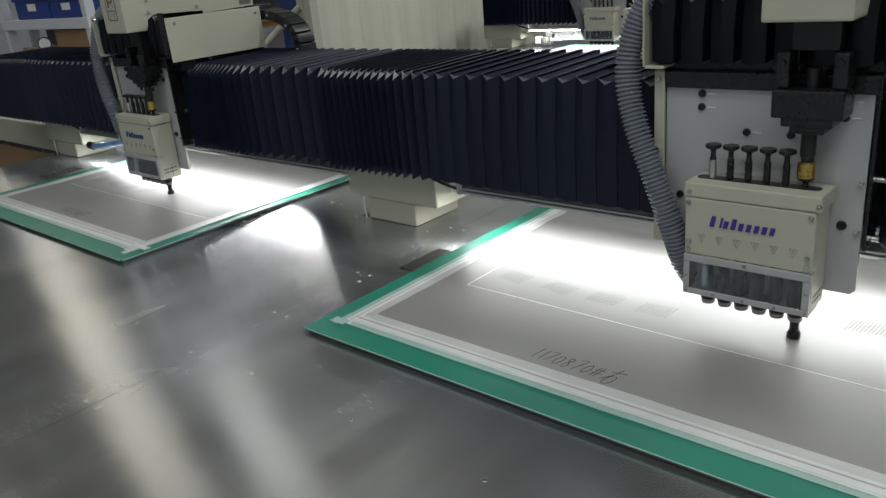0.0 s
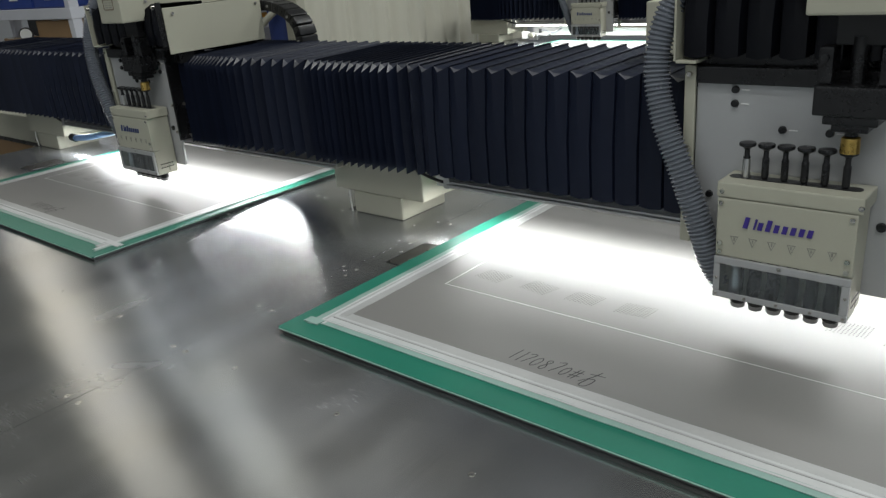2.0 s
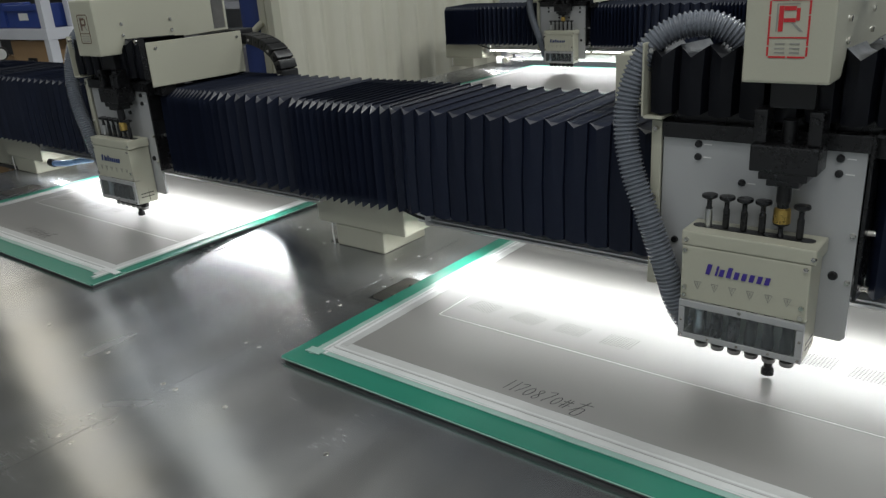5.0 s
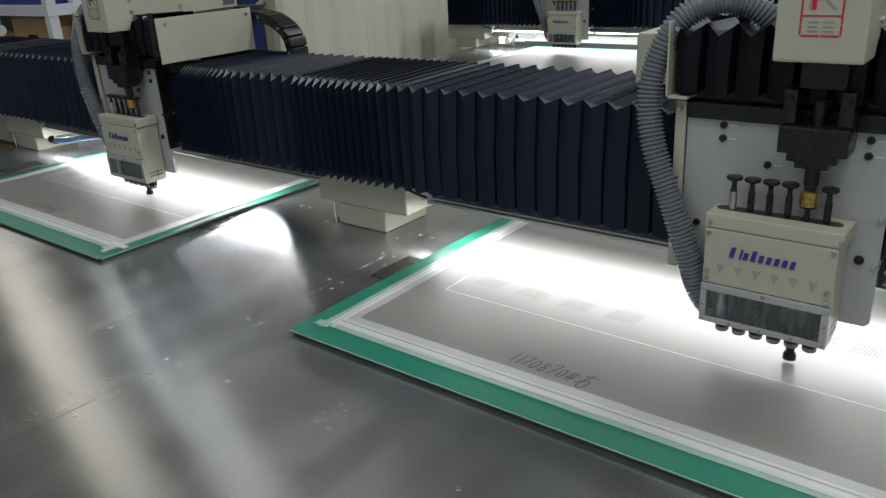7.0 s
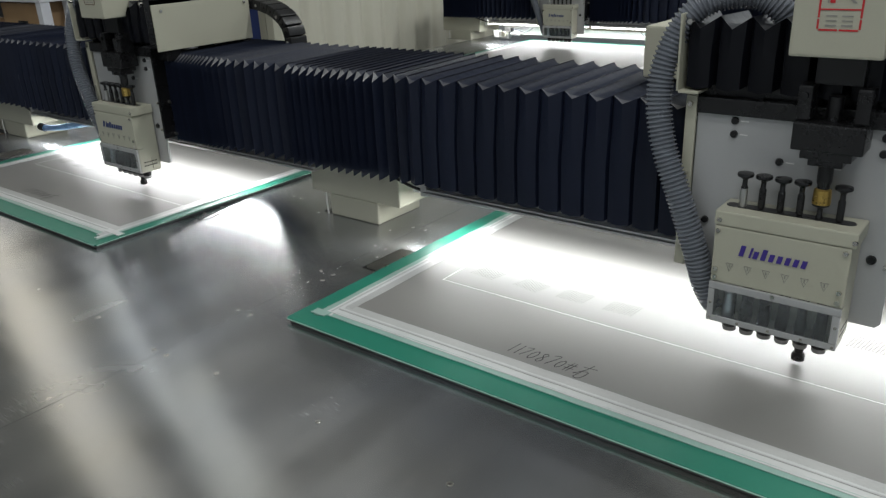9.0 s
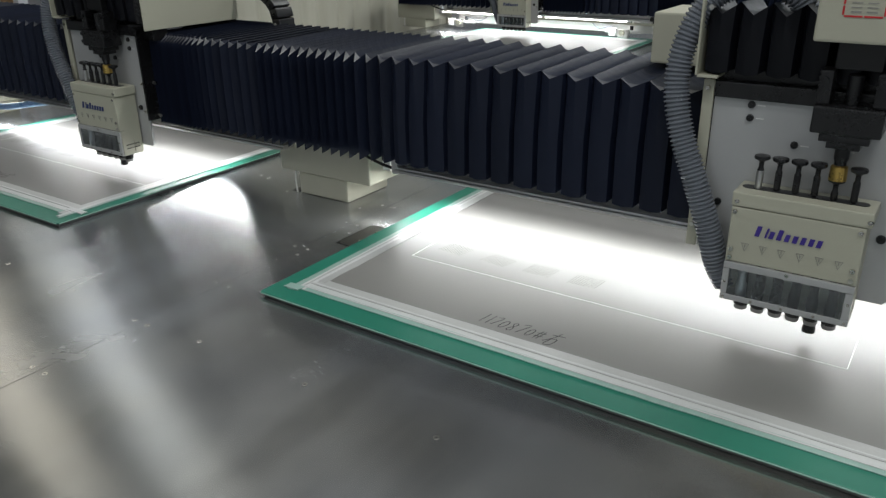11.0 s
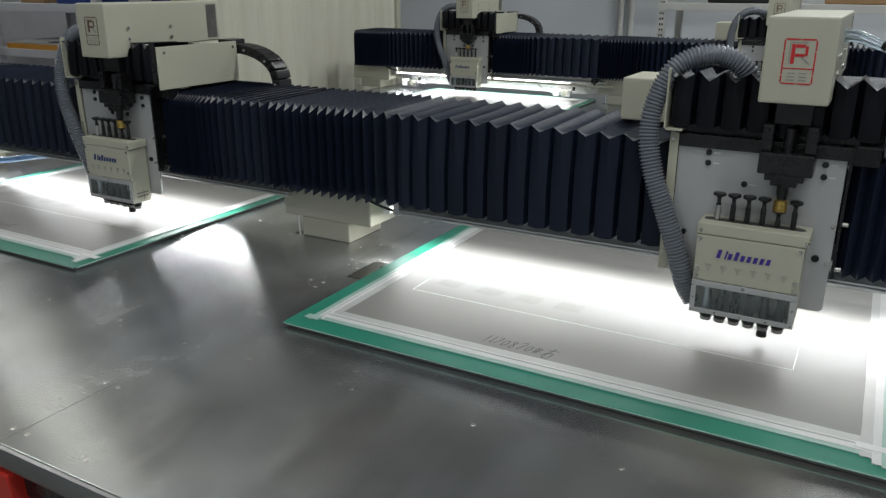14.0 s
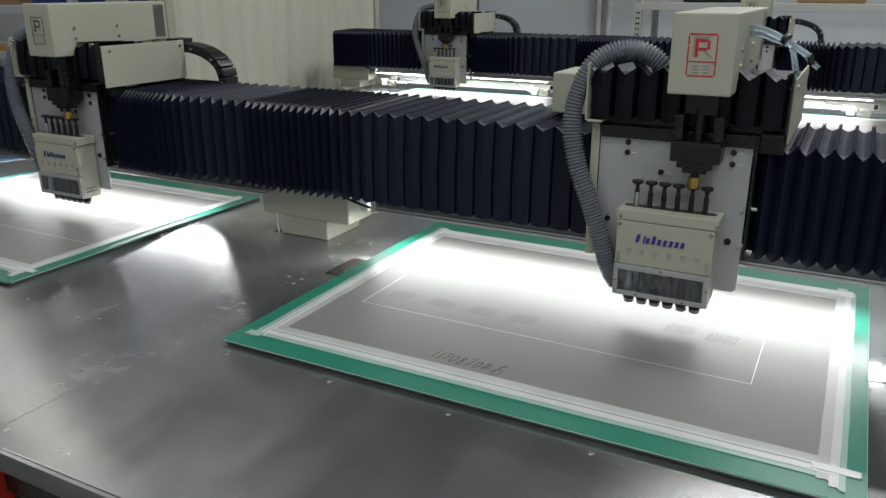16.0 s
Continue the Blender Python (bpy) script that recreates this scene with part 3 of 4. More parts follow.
def make_board(x0, x1, label, tx, seed, marks=True):
    """x0, x1: the board's sides; the thing's own y = 0 is its front edge, z = 0 its underside."""
    rng = random.Random(seed)
    b = thing("work_board", (0, 0.94, 0.802), label, "work board", "boards with taped film")
    outline = [(x0 + 0.004, 0), (x1 - 0.004, 0), (x1, 0.004), (x1, BOARD_D - 0.004), (x1 - 0.004, BOARD_D), (x0 + 0.004, BOARD_D), (x0, BOARD_D - 0.004), (x0, 0.004)]
    part("board", prism(outline, "z", 0.0068, 0.0098, bevel=0.0008), GREEN, b, "green plastic board")
    part("base_layer", box(x0 + 0.006, x1 - 0.006, 0.006, BOARD_D - 0.006, -0.0016, 0.0066, 0.0006), BASE_LAYER, b, "dark base layer under the green")
    # pale strips paint the highlight that the sawn board edge catches
    edge = box(x0 + 0.004, x1 - 0.004, -0.0007, -0.0001, 0.0070, 0.0090)
    box(x0 - 0.0007, x0 - 0.0001, 0.004, BOARD_D - 0.004, 0.0070, 0.0090, bm=edge)
    box(x1 + 0.0001, x1 + 0.0007, 0.004, BOARD_D - 0.004, 0.0070, 0.0090, bm=edge)
    part("edge_line", edge, GREEN_EDGE, b, "pale painted highlight along the edge of the green board")
    part("film", box(x0 + 0.062, x1 - 0.045, 0.075, BOARD_D - 0.085, 0.0099, 0.0108), SHEET, b, "thin matt grey film")
    z = 0.0109
    # overlapping strips: thin where they lie on the green or on the film, whiter where doubled
    runs = ((x0 + 0.046, x1 - 0.026, 0.047, 0.068, TAPE_GREEN, "x"), (x0 + 0.036, x1 - 0.050, 0.064, 0.087, TAPE, "x"), (x0 + 0.060, x1 - 0.055, 0.085, 0.104, TAPE_FILM, "x"),
            (x0 + 0.038, x0 + 0.052, 0.036, BOARD_D - 0.045, TAPE_GREEN, "y"), (x0 + 0.050, x0 + 0.069, 0.048, BOARD_D - 0.05, TAPE, "y"), (x0 + 0.067, x0 + 0.085, 0.090, BOARD_D - 0.06, TAPE_FILM, "y"),
            (x1 - 0.066, x1 - 0.046, 0.040, BOARD_D - 0.045, TAPE_FILM, "y"), (x1 - 0.049, x1 - 0.034, 0.026, BOARD_D - 0.06, TAPE, "y"), (x1 - 0.036, x1 - 0.027, 0.020, BOARD_D - 0.07, TAPE_GREEN, "y"),
            (x0 + 0.05, x1 - 0.03, BOARD_D - 0.10, BOARD_D - 0.066, TAPE, "x"), (x0 + 0.07, x1 - 0.055, BOARD_D - 0.122, BOARD_D - 0.092, TAPE_FILM, "x"),
            # next three narrow strips draw the shadow lines inside the tape bands
            (x0 + 0.052, x1 - 0.040, 0.0585, 0.0622, TAPE, "x"), (x0 + 0.062, x1 - 0.058, 0.0760, 0.0795, TAPE_FILM, "x"), (x0 + 0.0560, x0 + 0.0592, 0.06, BOARD_D - 0.08, TAPE_FILM, "y"),
            (x1 - 0.075, x1 - 0.006, 0.066, 0.083, TAPE, "x"), (x0 + 0.024, x0 + 0.064, 0.040, 0.058, TAPE_GREEN, "x"))
    for k, (ax, bx, ay, by, tape, along) in enumerate(runs):
        part("tape_strip", strip(ax, bx, ay, by, z + 0.00006 + 0.00007 * k, 0.004, rng, along), tape, b, "white adhesive tape, torn at its ends" if k == 0 else "")
    if not marks:
        return b
    # scored outline on the film
    lines = box(x0 + 0.146, x0 + 0.971, 0.2915, 0.2927, z - 0.00005, z + 0.00005)
    box(x0 + 0.146, x0 + 0.1475, 0.293, 0.50, z - 0.00005, z + 0.00005, bm=lines)
    box(x0 + 0.971, x0 + 0.9725, 0.293, 0.50, z - 0.00005, z + 0.00005, bm=lines)
    part("scored_line", lines, SCORE, b, "fine white scored outline")
    for px, py, tw in ((0.207, 0.366, -6), (0.312, 0.364, -8), (0.408, 0.365, 0), (0.505, 0.366, 3), (0.812, 0.470, 4), (0.896, 0.462, 0)):
        holes = bmesh.new()
        c, s = math.cos(radians(tw)), math.sin(radians(tw))
        for i in range(11):
            for j in range(8):
                u, v = -0.027 + 0.0054 * i + 0.0009 * j - 0.003, -0.019 + 0.0054 * j + (0.0027 if i % 2 else 0)
                hx, hy = x0 + px + c * u - s * v, py + s * u + c * v
                bmesh.ops.create_circle(holes, cap_ends=True, segments=6, radius=0.00135, matrix=pose(hx, hy, z + 0.0003))
        tagged(part("perforation", holes, HOLE, b, "block of fine punched holes"), kind="stuff")
    w = part("handwriting", handwriting("1170870#R", 0.0188, 0.031, rng), INK, b)
    w.matrix_basis = pose(tx, 0.122, z + 0.0004, 0, 0, -2)
    tagged(w, "number and character written in black marker")
    return b


board_right = make_board(-1.062, 0.095, "green board with grey film taped on by white tape", -0.655, 3)
board_left = make_board(-2.775, -1.737, "smaller green board with grey film taped on", -2.36, 5)
rear = make_board(-0.03, 1.127, "green board with grey film on the rear machine", 0, 7, False)
rear.matrix_basis = pose(-2.70, 3.62, 0.802)
copy_thing(rear, pose(-2.70 + PITCH, 3.62, 0.802))

# ---- punching heads ----
HEAD = Vector((0, 1.36, 0.87))      # the head's own origin, when its middle is at x = 0
TOOL_X = [-0.072 + 0.0275 * i for i in range(6)]
TOOL_Y = 1.325


def hpart(name, bm, material, parent, label=""):
    """A part of the head, written where it stands when the head's middle is at x = 0."""
    bmesh.ops.translate(bm, verts=bm.verts, vec=-HEAD)
    return part(name, bm, material, parent, label)


def knob_screw(parent, x, y, z, r=0.0045, material=None, deep=0.005):
    bm = rod((x, y, z), (x, y - deep, z), r, seg=12, r2=r * 0.85)
    rod((x, y - deep - 0.0002, z), (x, y - deep + 0.002, z), r * 0.45, bm=bm, seg=6)
    return hpart("screw", bm, material or SCREW, parent)


def fold_wedge(front, back, low, top, half, deep, lift=0.004):
    """One fold of a box bellows, from crest to crest: a ridge or panel down the front, a hollow across the top, a gusset at the corner."""
    bm = bmesh.new()

    def v(x, y, z):
        return bm.verts.new((x, y, z))

    drop = min(0.021, max(0.0095, 0.020 - 0.77 * (half - 0.014)))     # tight folds sink deeper
    if lift < 0:
        drop *= 1.35
    sink = drop * (1.5 if half < 0.019 else 1.0)
    k = min(0.80, max(0.34, 0.34 + 0.46 * (half - 0.012) / 0.013))    # share of the flat panel
    flat = k * (1.0 - 0.85 * min(1.0, max(0.0, (half - 0.012) / 0.013)))
    deep += 0.022 * min(1.0, max(0.0, (0.022 - half) / 0.010))
    low += 0.007 * min(1.0, max(0.0, (half - 0.014) / 0.010)) if lift > 0 else 0.0
    inner, belly = front + deep, low + 0.45 * (top - low)
    ridge_low, ridge_belly, apex = v(0, front, low), v(0, front - 0.0015, belly), v(0, front, top - drop)
    hollow, tail = v(0, front + 0.9 * deep, top - 0.86 * drop), v(0, back - 0.3 * deep, top + lift - sink)
    sides = []
    for s in (-1, 1):
        side_low, side_belly = v(s * half, inner, low + 0.018 - 0.012 * min(1.0, max(0.0, (half - 0.014) / 0.010))), v(s * half, inner, belly)
        corner = v(s * half, front + 0.65 * deep, top)
        sh_low, sh_belly = v(s * half * k, front + flat * deep, low + 0.016 * flat), v(s * half * k, front + flat * deep - 0.001, belly)
        sh_top = v(s * half * k, front + 0.65 * deep * k, top - drop * (1 - k))
        bend, bend_tail = v(s * half * 0.55, front + 0.78 * deep, top - 0.66 * drop), v(s * half * 0.55, back - 0.15 * deep, top + lift - 0.74 * sink)
        end, end_low = v(s * half, back, top + lift), v(s * half, back, low + 0.02)
        # index 1: gusset faces, coloured lighter as if light fell on them
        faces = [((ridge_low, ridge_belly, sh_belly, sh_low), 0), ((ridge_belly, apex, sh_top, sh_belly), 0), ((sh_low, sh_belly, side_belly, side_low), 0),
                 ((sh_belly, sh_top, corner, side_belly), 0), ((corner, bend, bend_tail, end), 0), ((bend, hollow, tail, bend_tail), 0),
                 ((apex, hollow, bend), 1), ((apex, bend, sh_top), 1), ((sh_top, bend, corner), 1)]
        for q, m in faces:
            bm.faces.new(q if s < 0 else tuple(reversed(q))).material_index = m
        sides.append((sh_low, side_low, end_low, end, bend_tail))
    (la, sa, ea, na, ba), (lb, sb, eb, nb, bb) = sides
    bm.faces.new((ridge_low, lb, sb, eb, ea, sa, la))
    bm.faces.new((na, ba, tail, bb, nb, eb, ea))
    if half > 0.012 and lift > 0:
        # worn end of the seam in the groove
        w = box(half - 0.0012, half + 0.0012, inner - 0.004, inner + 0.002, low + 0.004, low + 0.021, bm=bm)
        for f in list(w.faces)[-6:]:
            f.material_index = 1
    return bm


def make_head():
    h = thing("punching_head", HEAD, "cream and grey six-tool punching head on the bridge", "punching head", "punching heads")
    # back plate
    hpart("back_plate", prism([(-0.166, 0.925), (-0.10, 0.886), (0.130, 0.886), (0.137, 0.893), (0.137, 1.186), (-0.166, 1.186)], "y", 1.360, 1.366), GREY_PLATE, h, "grey painted steel back plate")
    hpart("top_bar", box(-0.166, 0.142, 1.352, 1.372, 1.1865, 1.212, 0.002), BLACK, h)
    side = box(-0.184, -0.1665, 1.352, 1.358, 0.925, 1.213, 0.0015)
    box(-0.184, -0.180, 1.3585, 1.40, 0.925, 1.213, 0.001, bm=side)
    hpart("side_flange", side, CREAM, h, "cream folded side flange")
    hpart("mount", box(-0.15, 0.125, 1.3665, 1.424, 0.97, 1.17, 0.003), BLACK, h)
    side = box(0.1405, 0.146, 1.354, 1.41, 0.96, 1.212, 0.001)
    hpart("side_flange", side, BLACK, h)
    for x, z in ((-0.107, 1.178), (-0.107, 1.157), (0.102, 1.175), (0.102, 1.152), (-0.035, 1.122), (0.030, 1.122), (0.110, 0.993), (-0.140, 1.01)):
        knob_screw(h, x, 1.3598, z, 0.0062 if z > 1.0 else 0.0075, BLACK, 0.004)
        if z > 1.1:
            hpart("scale_mark", box(x + 0.009, x + 0.021, 1.3588, 1.3599, z - 0.0008, z + 0.0008), WHITE, h)
    for x, z in ((-0.176, 1.200), (-0.176, 1.085), (-0.176, 0.965), (0.134, 1.198), (0.131, 1.06), (0.131, 0.985)):
        knob_screw(h, x, 1.352 if x < 0 else 1.3598, z, 0.0045)
    for z in (1.195, 1.06, 0.97):
        hpart("side_screw", rod((0.146, 1.385, z), (0.156, 1.385, z), 0.0045, seg=12), SCREW, h)
    # tool casing
    hpart("casing", prism([(1.292, 0.936), (1.2905, 1.030), (1.357, 1.030), (1.357, 0.872), (1.330, 0.872), (1.330, 0.936)], "x", -0.100, 0.094, bevel=0.0025), CREAM, h, "cream painted metal tool casing")
    cap = prism([(-0.1015, 1.2895), (0.100, 1.2895), (0.100, 1.3575), (-0.1015, 1.3575)], "z", 1.0308, 1.0545, bevel=0.003)
    hpart("cap", cap, CREAM, h, "cream cap with a slot for the tools")
    slot = [(-0.086 + 0.010 * math.cos(a), 1.326 + 0.010 * math.sin(a)) for a in np.linspace(math.pi / 2, 1.5 * math.pi, 9)]
    slot += [(0.079 + 0.010 * math.cos(a), 1.326 + 0.010 * math.sin(a)) for a in np.linspace(-math.pi / 2, math.pi / 2, 9)]
    hpart("slot", prism(slot, "z", 1.0546, 1.0552), BLACK, h, "dark oblong slot")
    for x, z in ((-0.093, 1.040), (-0.094, 1.022), (0.096, 1.040), (0.087, 1.022), (-0.093, 0.958), (-0.093, 0.944), (0.086, 0.960), (0.086, 0.944), (-0.003, 0.931)):
        knob_screw(h, x, 1.2905, z, 0.0042, SCREW, 0.0025)
    # lower window
    win = box(-0.100, 0.094, 1.288, 1.2935, 0.924, 0.9355, 0.001)
    box(-0.100, 0.094, 1.288, 1.2935, 0.868, 0.878, 0.001, bm=win)
    box(-0.100, -0.090, 1.288, 1.2935, 0.8785, 0.9235, 0.001, bm=win)
    box(0.083, 0.094, 1.288, 1.2935, 0.8785, 0.9235, 0.001, bm=win)
    frame_ob = hpart("window_frame", win, GREY_PLATE, h, "grey frame round the window")
    for x, z in ((-0.095, 0.900), (-0.095, 0.873), (-0.05, 0.873), (-0.003, 0.873), (0.045, 0.873), (0.089, 0.873), (0.089, 0.905)):
        knob_screw(frame_ob, x, 1.2879, z, 0.0026, SCREW, 0.0015)
    hpart("window_pane", box(-0.090, 0.083, 1.2895, 1.2925, 0.878, 0.924), SMOKED, h, "smoked clear plastic window")
    for tx in TOOL_X:
        prof = [(0.0085, 0.8718), (0.0092, 0.876), (0.0092, 0.893), (0.0070, 0.898), (0.0070, 0.914), (0.0092, 0.917), (0.0092, 0.935)]
        hpart("inner_punch", lathe(prof, (tx, 1.309), seg=14), BLACK if tx > TOOL_X[0] else ALU, h, "dark punch behind the window" if tx > TOOL_X[0] else "bright punch behind the window")
    side = box(-0.100, -0.096, 1.2945, 1.3295, 0.870, 0.9355)
    box(0.090, 0.094, 1.2945, 1.3295, 0.870, 0.9355, bm=side)
    box(-0.0955, 0.0895, 1.2945, 1.3565, 0.8655, 0.8715, 0.0, bm=side)
    hpart("cheek", side, CREAM, h)
    for k in range(2):
        for i in range(5):
            hpart("vent_slot", box(0.0942, 0.0946, 1.305 + 0.0085 * i, 1.3115 + 0.0085 * i, 0.884 + 0.010 * k, 0.887 + 0.010 * k), BLACK, h)
    # printed mark and triangles on the casing
    x = -0.060
    for wd, ht in ((0.0125, 0.0175), (0.0032, 0.0165), (0.0088, 0.012), (0.0090, 0.0175), (0.0090, 0.012), (0.0090, 0.012), (0.0090, 0.012), (0.0088, 0.012), (0.0090, 0.012)):
        lo, pen = 0.987, min(wd, 0.0070)
        bm = prism([(x, lo), (x + pen, lo), (x + pen + ht * 0.22, lo + ht), (x + ht * 0.22, lo + ht)], "y", 1.2892, 1.2902)
        hpart("printed_bar", bm, PURPLE, h)
        x += wd + 0.0026
    for tx in TOOL_X:
        bm = bmesh.new()
        outer, inner = [(tx - 0.0060, 0.971), (tx + 0.0060, 0.971), (tx, 0.957)], [(tx - 0.0050, 0.9703), (tx + 0.0050, 0.9703), (tx, 0.9586)]
        for k in range(3):
            q = [outer[k], outer[(k + 1) % 3], inner[(k + 1) % 3], inner[k]]
            prism(q, "y", 1.2908, 1.2914, bm)
        box(tx - 0.0008, tx + 0.0008, 1.2908, 1.2914, 0.964, 0.969, bm=bm)
        hpart("triangle_mark", bm, GREY_PRINT, h)
    # nozzles and tools
    for i, tx in enumerate(TOOL_X):
        hpart("nozzle", lathe([(0.0085, 0.8655), (0.0122, 0.862), (0.0126, 0.853), (0.0110, 0.8495)], (tx, TOOL_Y)), BLACK, h, "black rubber nozzle")
        hpart("nozzle_ring", lathe([(0.0108, 0.8494), (0.0112, 0.8455), (0.0100, 0.8420), (0.007, 0.8415)], (tx, TOOL_Y)), STEEL_EDGE, h, "dull metal ring")
        prof = [(0.0048, 0.850), (0.0048, 0.8515), (0.0068, 0.853), (0.0068, 0.905), (0.004, 0.907), (0.004, 1.056), (0.0052, 1.058), (0.0052, 1.086), (0.0038, 1.089), (0.0038, 1.098), (0.0062, 1.1005), (0.0118, 1.1035), (0.0124, 1.106), (0.0115, 1.1085), (0.004, 1.110)]
        tool = hpart("punch_tool", lathe(prof, (tx, TOOL_Y)), BLACK, h, "black punch tool with a flat head")
        if i == 0:
            hpart("sleeve", lathe([(0.0056, 1.050), (0.0058, 1.084), (0.004, 1.085)], (tx, TOOL_Y)), ALU, tool, "bright steel sleeve")
        hpart("foot", lathe([(0.003, 0.863), (0.0085, 0.860), (0.0102, 0.855), (0.0102, 0.8475), (0.0075, 0.8462)], (tx, TOOL_Y)), BLACK, tool)
    # selector that slides over the tools
    s = new("selector")
    s.parent = h
    s.empty_display_size = 0.03
    hood = prism([(1.27, 1.293), (1.335, 1.293), (1.337, 1.320), (1.700, 1.320), (1.700, 1.440), (1.27, 1.440)], "x", -0.0575, 0.0575, bevel=0.004)
    hpart("hood", hood, CREAM, s, "cream sheet-metal motor hood")
    hpart("hood_back", box(-0.05, 0.05, 1.680, 1.7015, 1.325, 1.433, 0.002), BLACK_PLASTIC, s)
    for y, z in ((1.345, 1.372), (1.345, 1.342), (1.50, 1.372), (1.50, 1.342)):
        for sx in (-1, 1):
            hpart("hood_screw", rod((sx * 0.0574, y, z), (sx * 0.0612, y, z), 0.0046, seg=12), SCREW, s)
    ring = bmesh.new()
    for x0, x1, z0, z1 in ((-0.0235, -0.0010, 1.4015, 1.4040), (0.0010, 0.0235, 1.4015, 1.4040), (-0.0235, -0.0010, 1.3275, 1.3298), (0.0010, 0.0235, 1.3275, 1.3298),
                           (-0.0262, -0.0238, 1.3300, 1.3420), (-0.0262, -0.0238, 1.3440, 1.3820), (-0.0262, -0.0238, 1.3840, 1.4013),
                           (0.0238, 0.0262, 1.3300, 1.3420), (0.0238, 0.0262, 1.3440, 1.3820), (0.0238, 0.0262, 1.3840, 1.4013), (-0.0237, 0.0237, 1.3532, 1.3550)):
        box(x0, x1, 1.2692, 1.2702, z0, z1, bm=ring)
    hpart("printed_frame", ring, RED_PRINT, s, "red printed frame")
    bm = box(-0.0135, -0.0075, 1.2692, 1.2702, 1.3620, 1.3950)
    box(-0.0070, 0.0080, 1.2692, 1.2702, 1.3890, 1.3945, bm=bm)
    box(-0.0070, 0.0080, 1.2692, 1.2702, 1.3740, 1.3790, bm=bm)
    box(0.0085, 0.0130, 1.2692, 1.2702, 1.3760, 1.3920, bm=bm)
    hpart("printed_mark", bm, RED_PRINT, s)
    bm = prism([(0.002, 1.3735), (0.006, 1.3735), (0.0185, 1.3620), (0.0140, 1.3620)], "y", 1.2692, 1.2702)
    box(-0.0165, -0.0150, 1.2692, 1.2702, 1.3620, 1.3980, bm=bm)
    box(-0.0148, 0.0120, 1.2692, 1.2702, 1.3970, 1.3980, bm=bm)
    for k in range(2):
        box(-0.016 + 0.019 * k, -0.003 + 0.019 * k, 1.2692, 1.2702, 1.3335, 1.3355, bm=bm)
        box(-0.016 + 0.019 * k, -0.003 + 0.019 * k, 1.2692, 1.2702, 1.3395, 1.3410, bm=bm)
        box(-0.016 + 0.019 * k, -0.003 + 0.019 * k, 1.2692, 1.2702, 1.3455, 1.3470, bm=bm)
    hpart("printed_bars", bm, GREY_PRINT, s)
    # black ram guide
    g = hpart("ram_guide", box(-0.046, 0.048, 1.296, 1.350, 1.160, 1.200, 0.003), BLACK, s, "black steel ram guide")
    hpart("prong", box(-0.046, -0.027, 1.305, 1.345, 1.2005, 1.250, 0.003), BLACK, s)
    hpart("prong", box(0.029, 0.048, 1.305, 1.345, 1.2005, 1.250, 0.003), BLACK, s)
    hpart("step", box(-0.033, 0.035, 1.300, 1.347, 1.148, 1.1595, 0.002), BLACK, g)
    hpart("collar", box(-0.022, 0.024, 1.304, 1.345, 1.138, 1.1475, 0.002), BLACK, g)
    hpart("motor_block", box(-0.030, 0.032, 1.318, 1.375, 1.2505, 1.294, 0.002), BLACK_PLASTIC, s)
    hpart("hood_opening", box(0.0565, 0.0580, 1.648, 1.690, 1.330, 1.430), DARK_PLATE, s, "open dark end of the hood")
    for sx in (-0.0365, 0.0385):
        hpart("guide_bolt", rod((sx, 1.3052, 1.236), (sx, 1.300, 1.236), 0.005, seg=12), BLACK, s)
    ram = hpart("ram", lathe([(0.0105, 1.262), (0.0105, 1.140), (0.0085, 1.134), (0.0085, 1.1295), (0.004, 1.129)], (0, TOOL_Y)), BLACK, s, "black ram shaft")
    hpart("brass_tip", lathe([(0.0085, 1.1292), (0.0118, 1.1275), (0.0122, 1.125), (0.0128, 1.1062), (0.0105, 1.1052)], (0, TOOL_Y)), BRASS, s, "worn brass ram tip")
    # small bellows on which the selector slides
    shelf = box(-0.190, 0.190, 1.376, 1.422, 1.175, 1.300, 0.002)
    hpart("slide_beam", shelf, BLACK, h)
    side = box(-0.194, -0.1905, 1.330, 1.415, 1.222, 1.338, 0.001)
    box(-0.1902, -0.158, 1.330, 1.375, 1.219, 1.2235, 0.001, bm=side)
    hpart("end_plate", side, CREAM, h, "folded end plate of the small bellows")
    side = box(0.1905, 0.194, 1.330, 1.3455, 1.222, 1.338, 0.001)
    hpart("end_plate", side, BLACK, h)
    hpart("end_lip", box(0.150, 0.1902, 1.330, 1.375, 1.215, 1.2195, 0.001), BLACK, h)
    wedge = None
    for i in range(8):
        x = -0.164 + 0.0468 * i
        if wedge is None:
            wedge = ob = hpart("fold", fold_wedge(1.335, 1.477, 1.226, 1.334, 0.0234, 0.023, -0.004), BLACK_CLOTH, h, "black pleated bellows fold")
            ob.data.materials.append(SMALL_GUSSET)
        else:
            ob = new("fold", wedge.data)
            ob.parent = h
        ob.matrix_basis = pose(x, 0, 0)
    for x in (-0.178, 0.178):
        hpart("pin", rod((x, 1.336, 1.327), (x, 1.326, 1.327), 0.004, seg=12), SCREW, h)
    # carriage behind
    hpart("carriage_cover", box(-0.145, 0.1905, 1.478, 1.664, 1.197, 1.3085, 0.004), BLACK, h, "black carriage block")
    hpart("side_cover", box(0.1945, 0.1985, 1.346, 1.664, 1.203, 1.3225, 0.0015), CREAM, h, "cream sheet-metal side cover")
    hpart("motor_cover", box(-0.345, -0.146, 1.545, 1.70, 1.198, 1.292, 0.004), CREAM, h, "cream motor cover")
    for y, z in ((1.372, 1.306), (1.645, 1.306)):
        hpart("cover_screw", rod((0.1985, y, z), (0.2015, y, z), 0.0042, seg=12), SCREW, h)
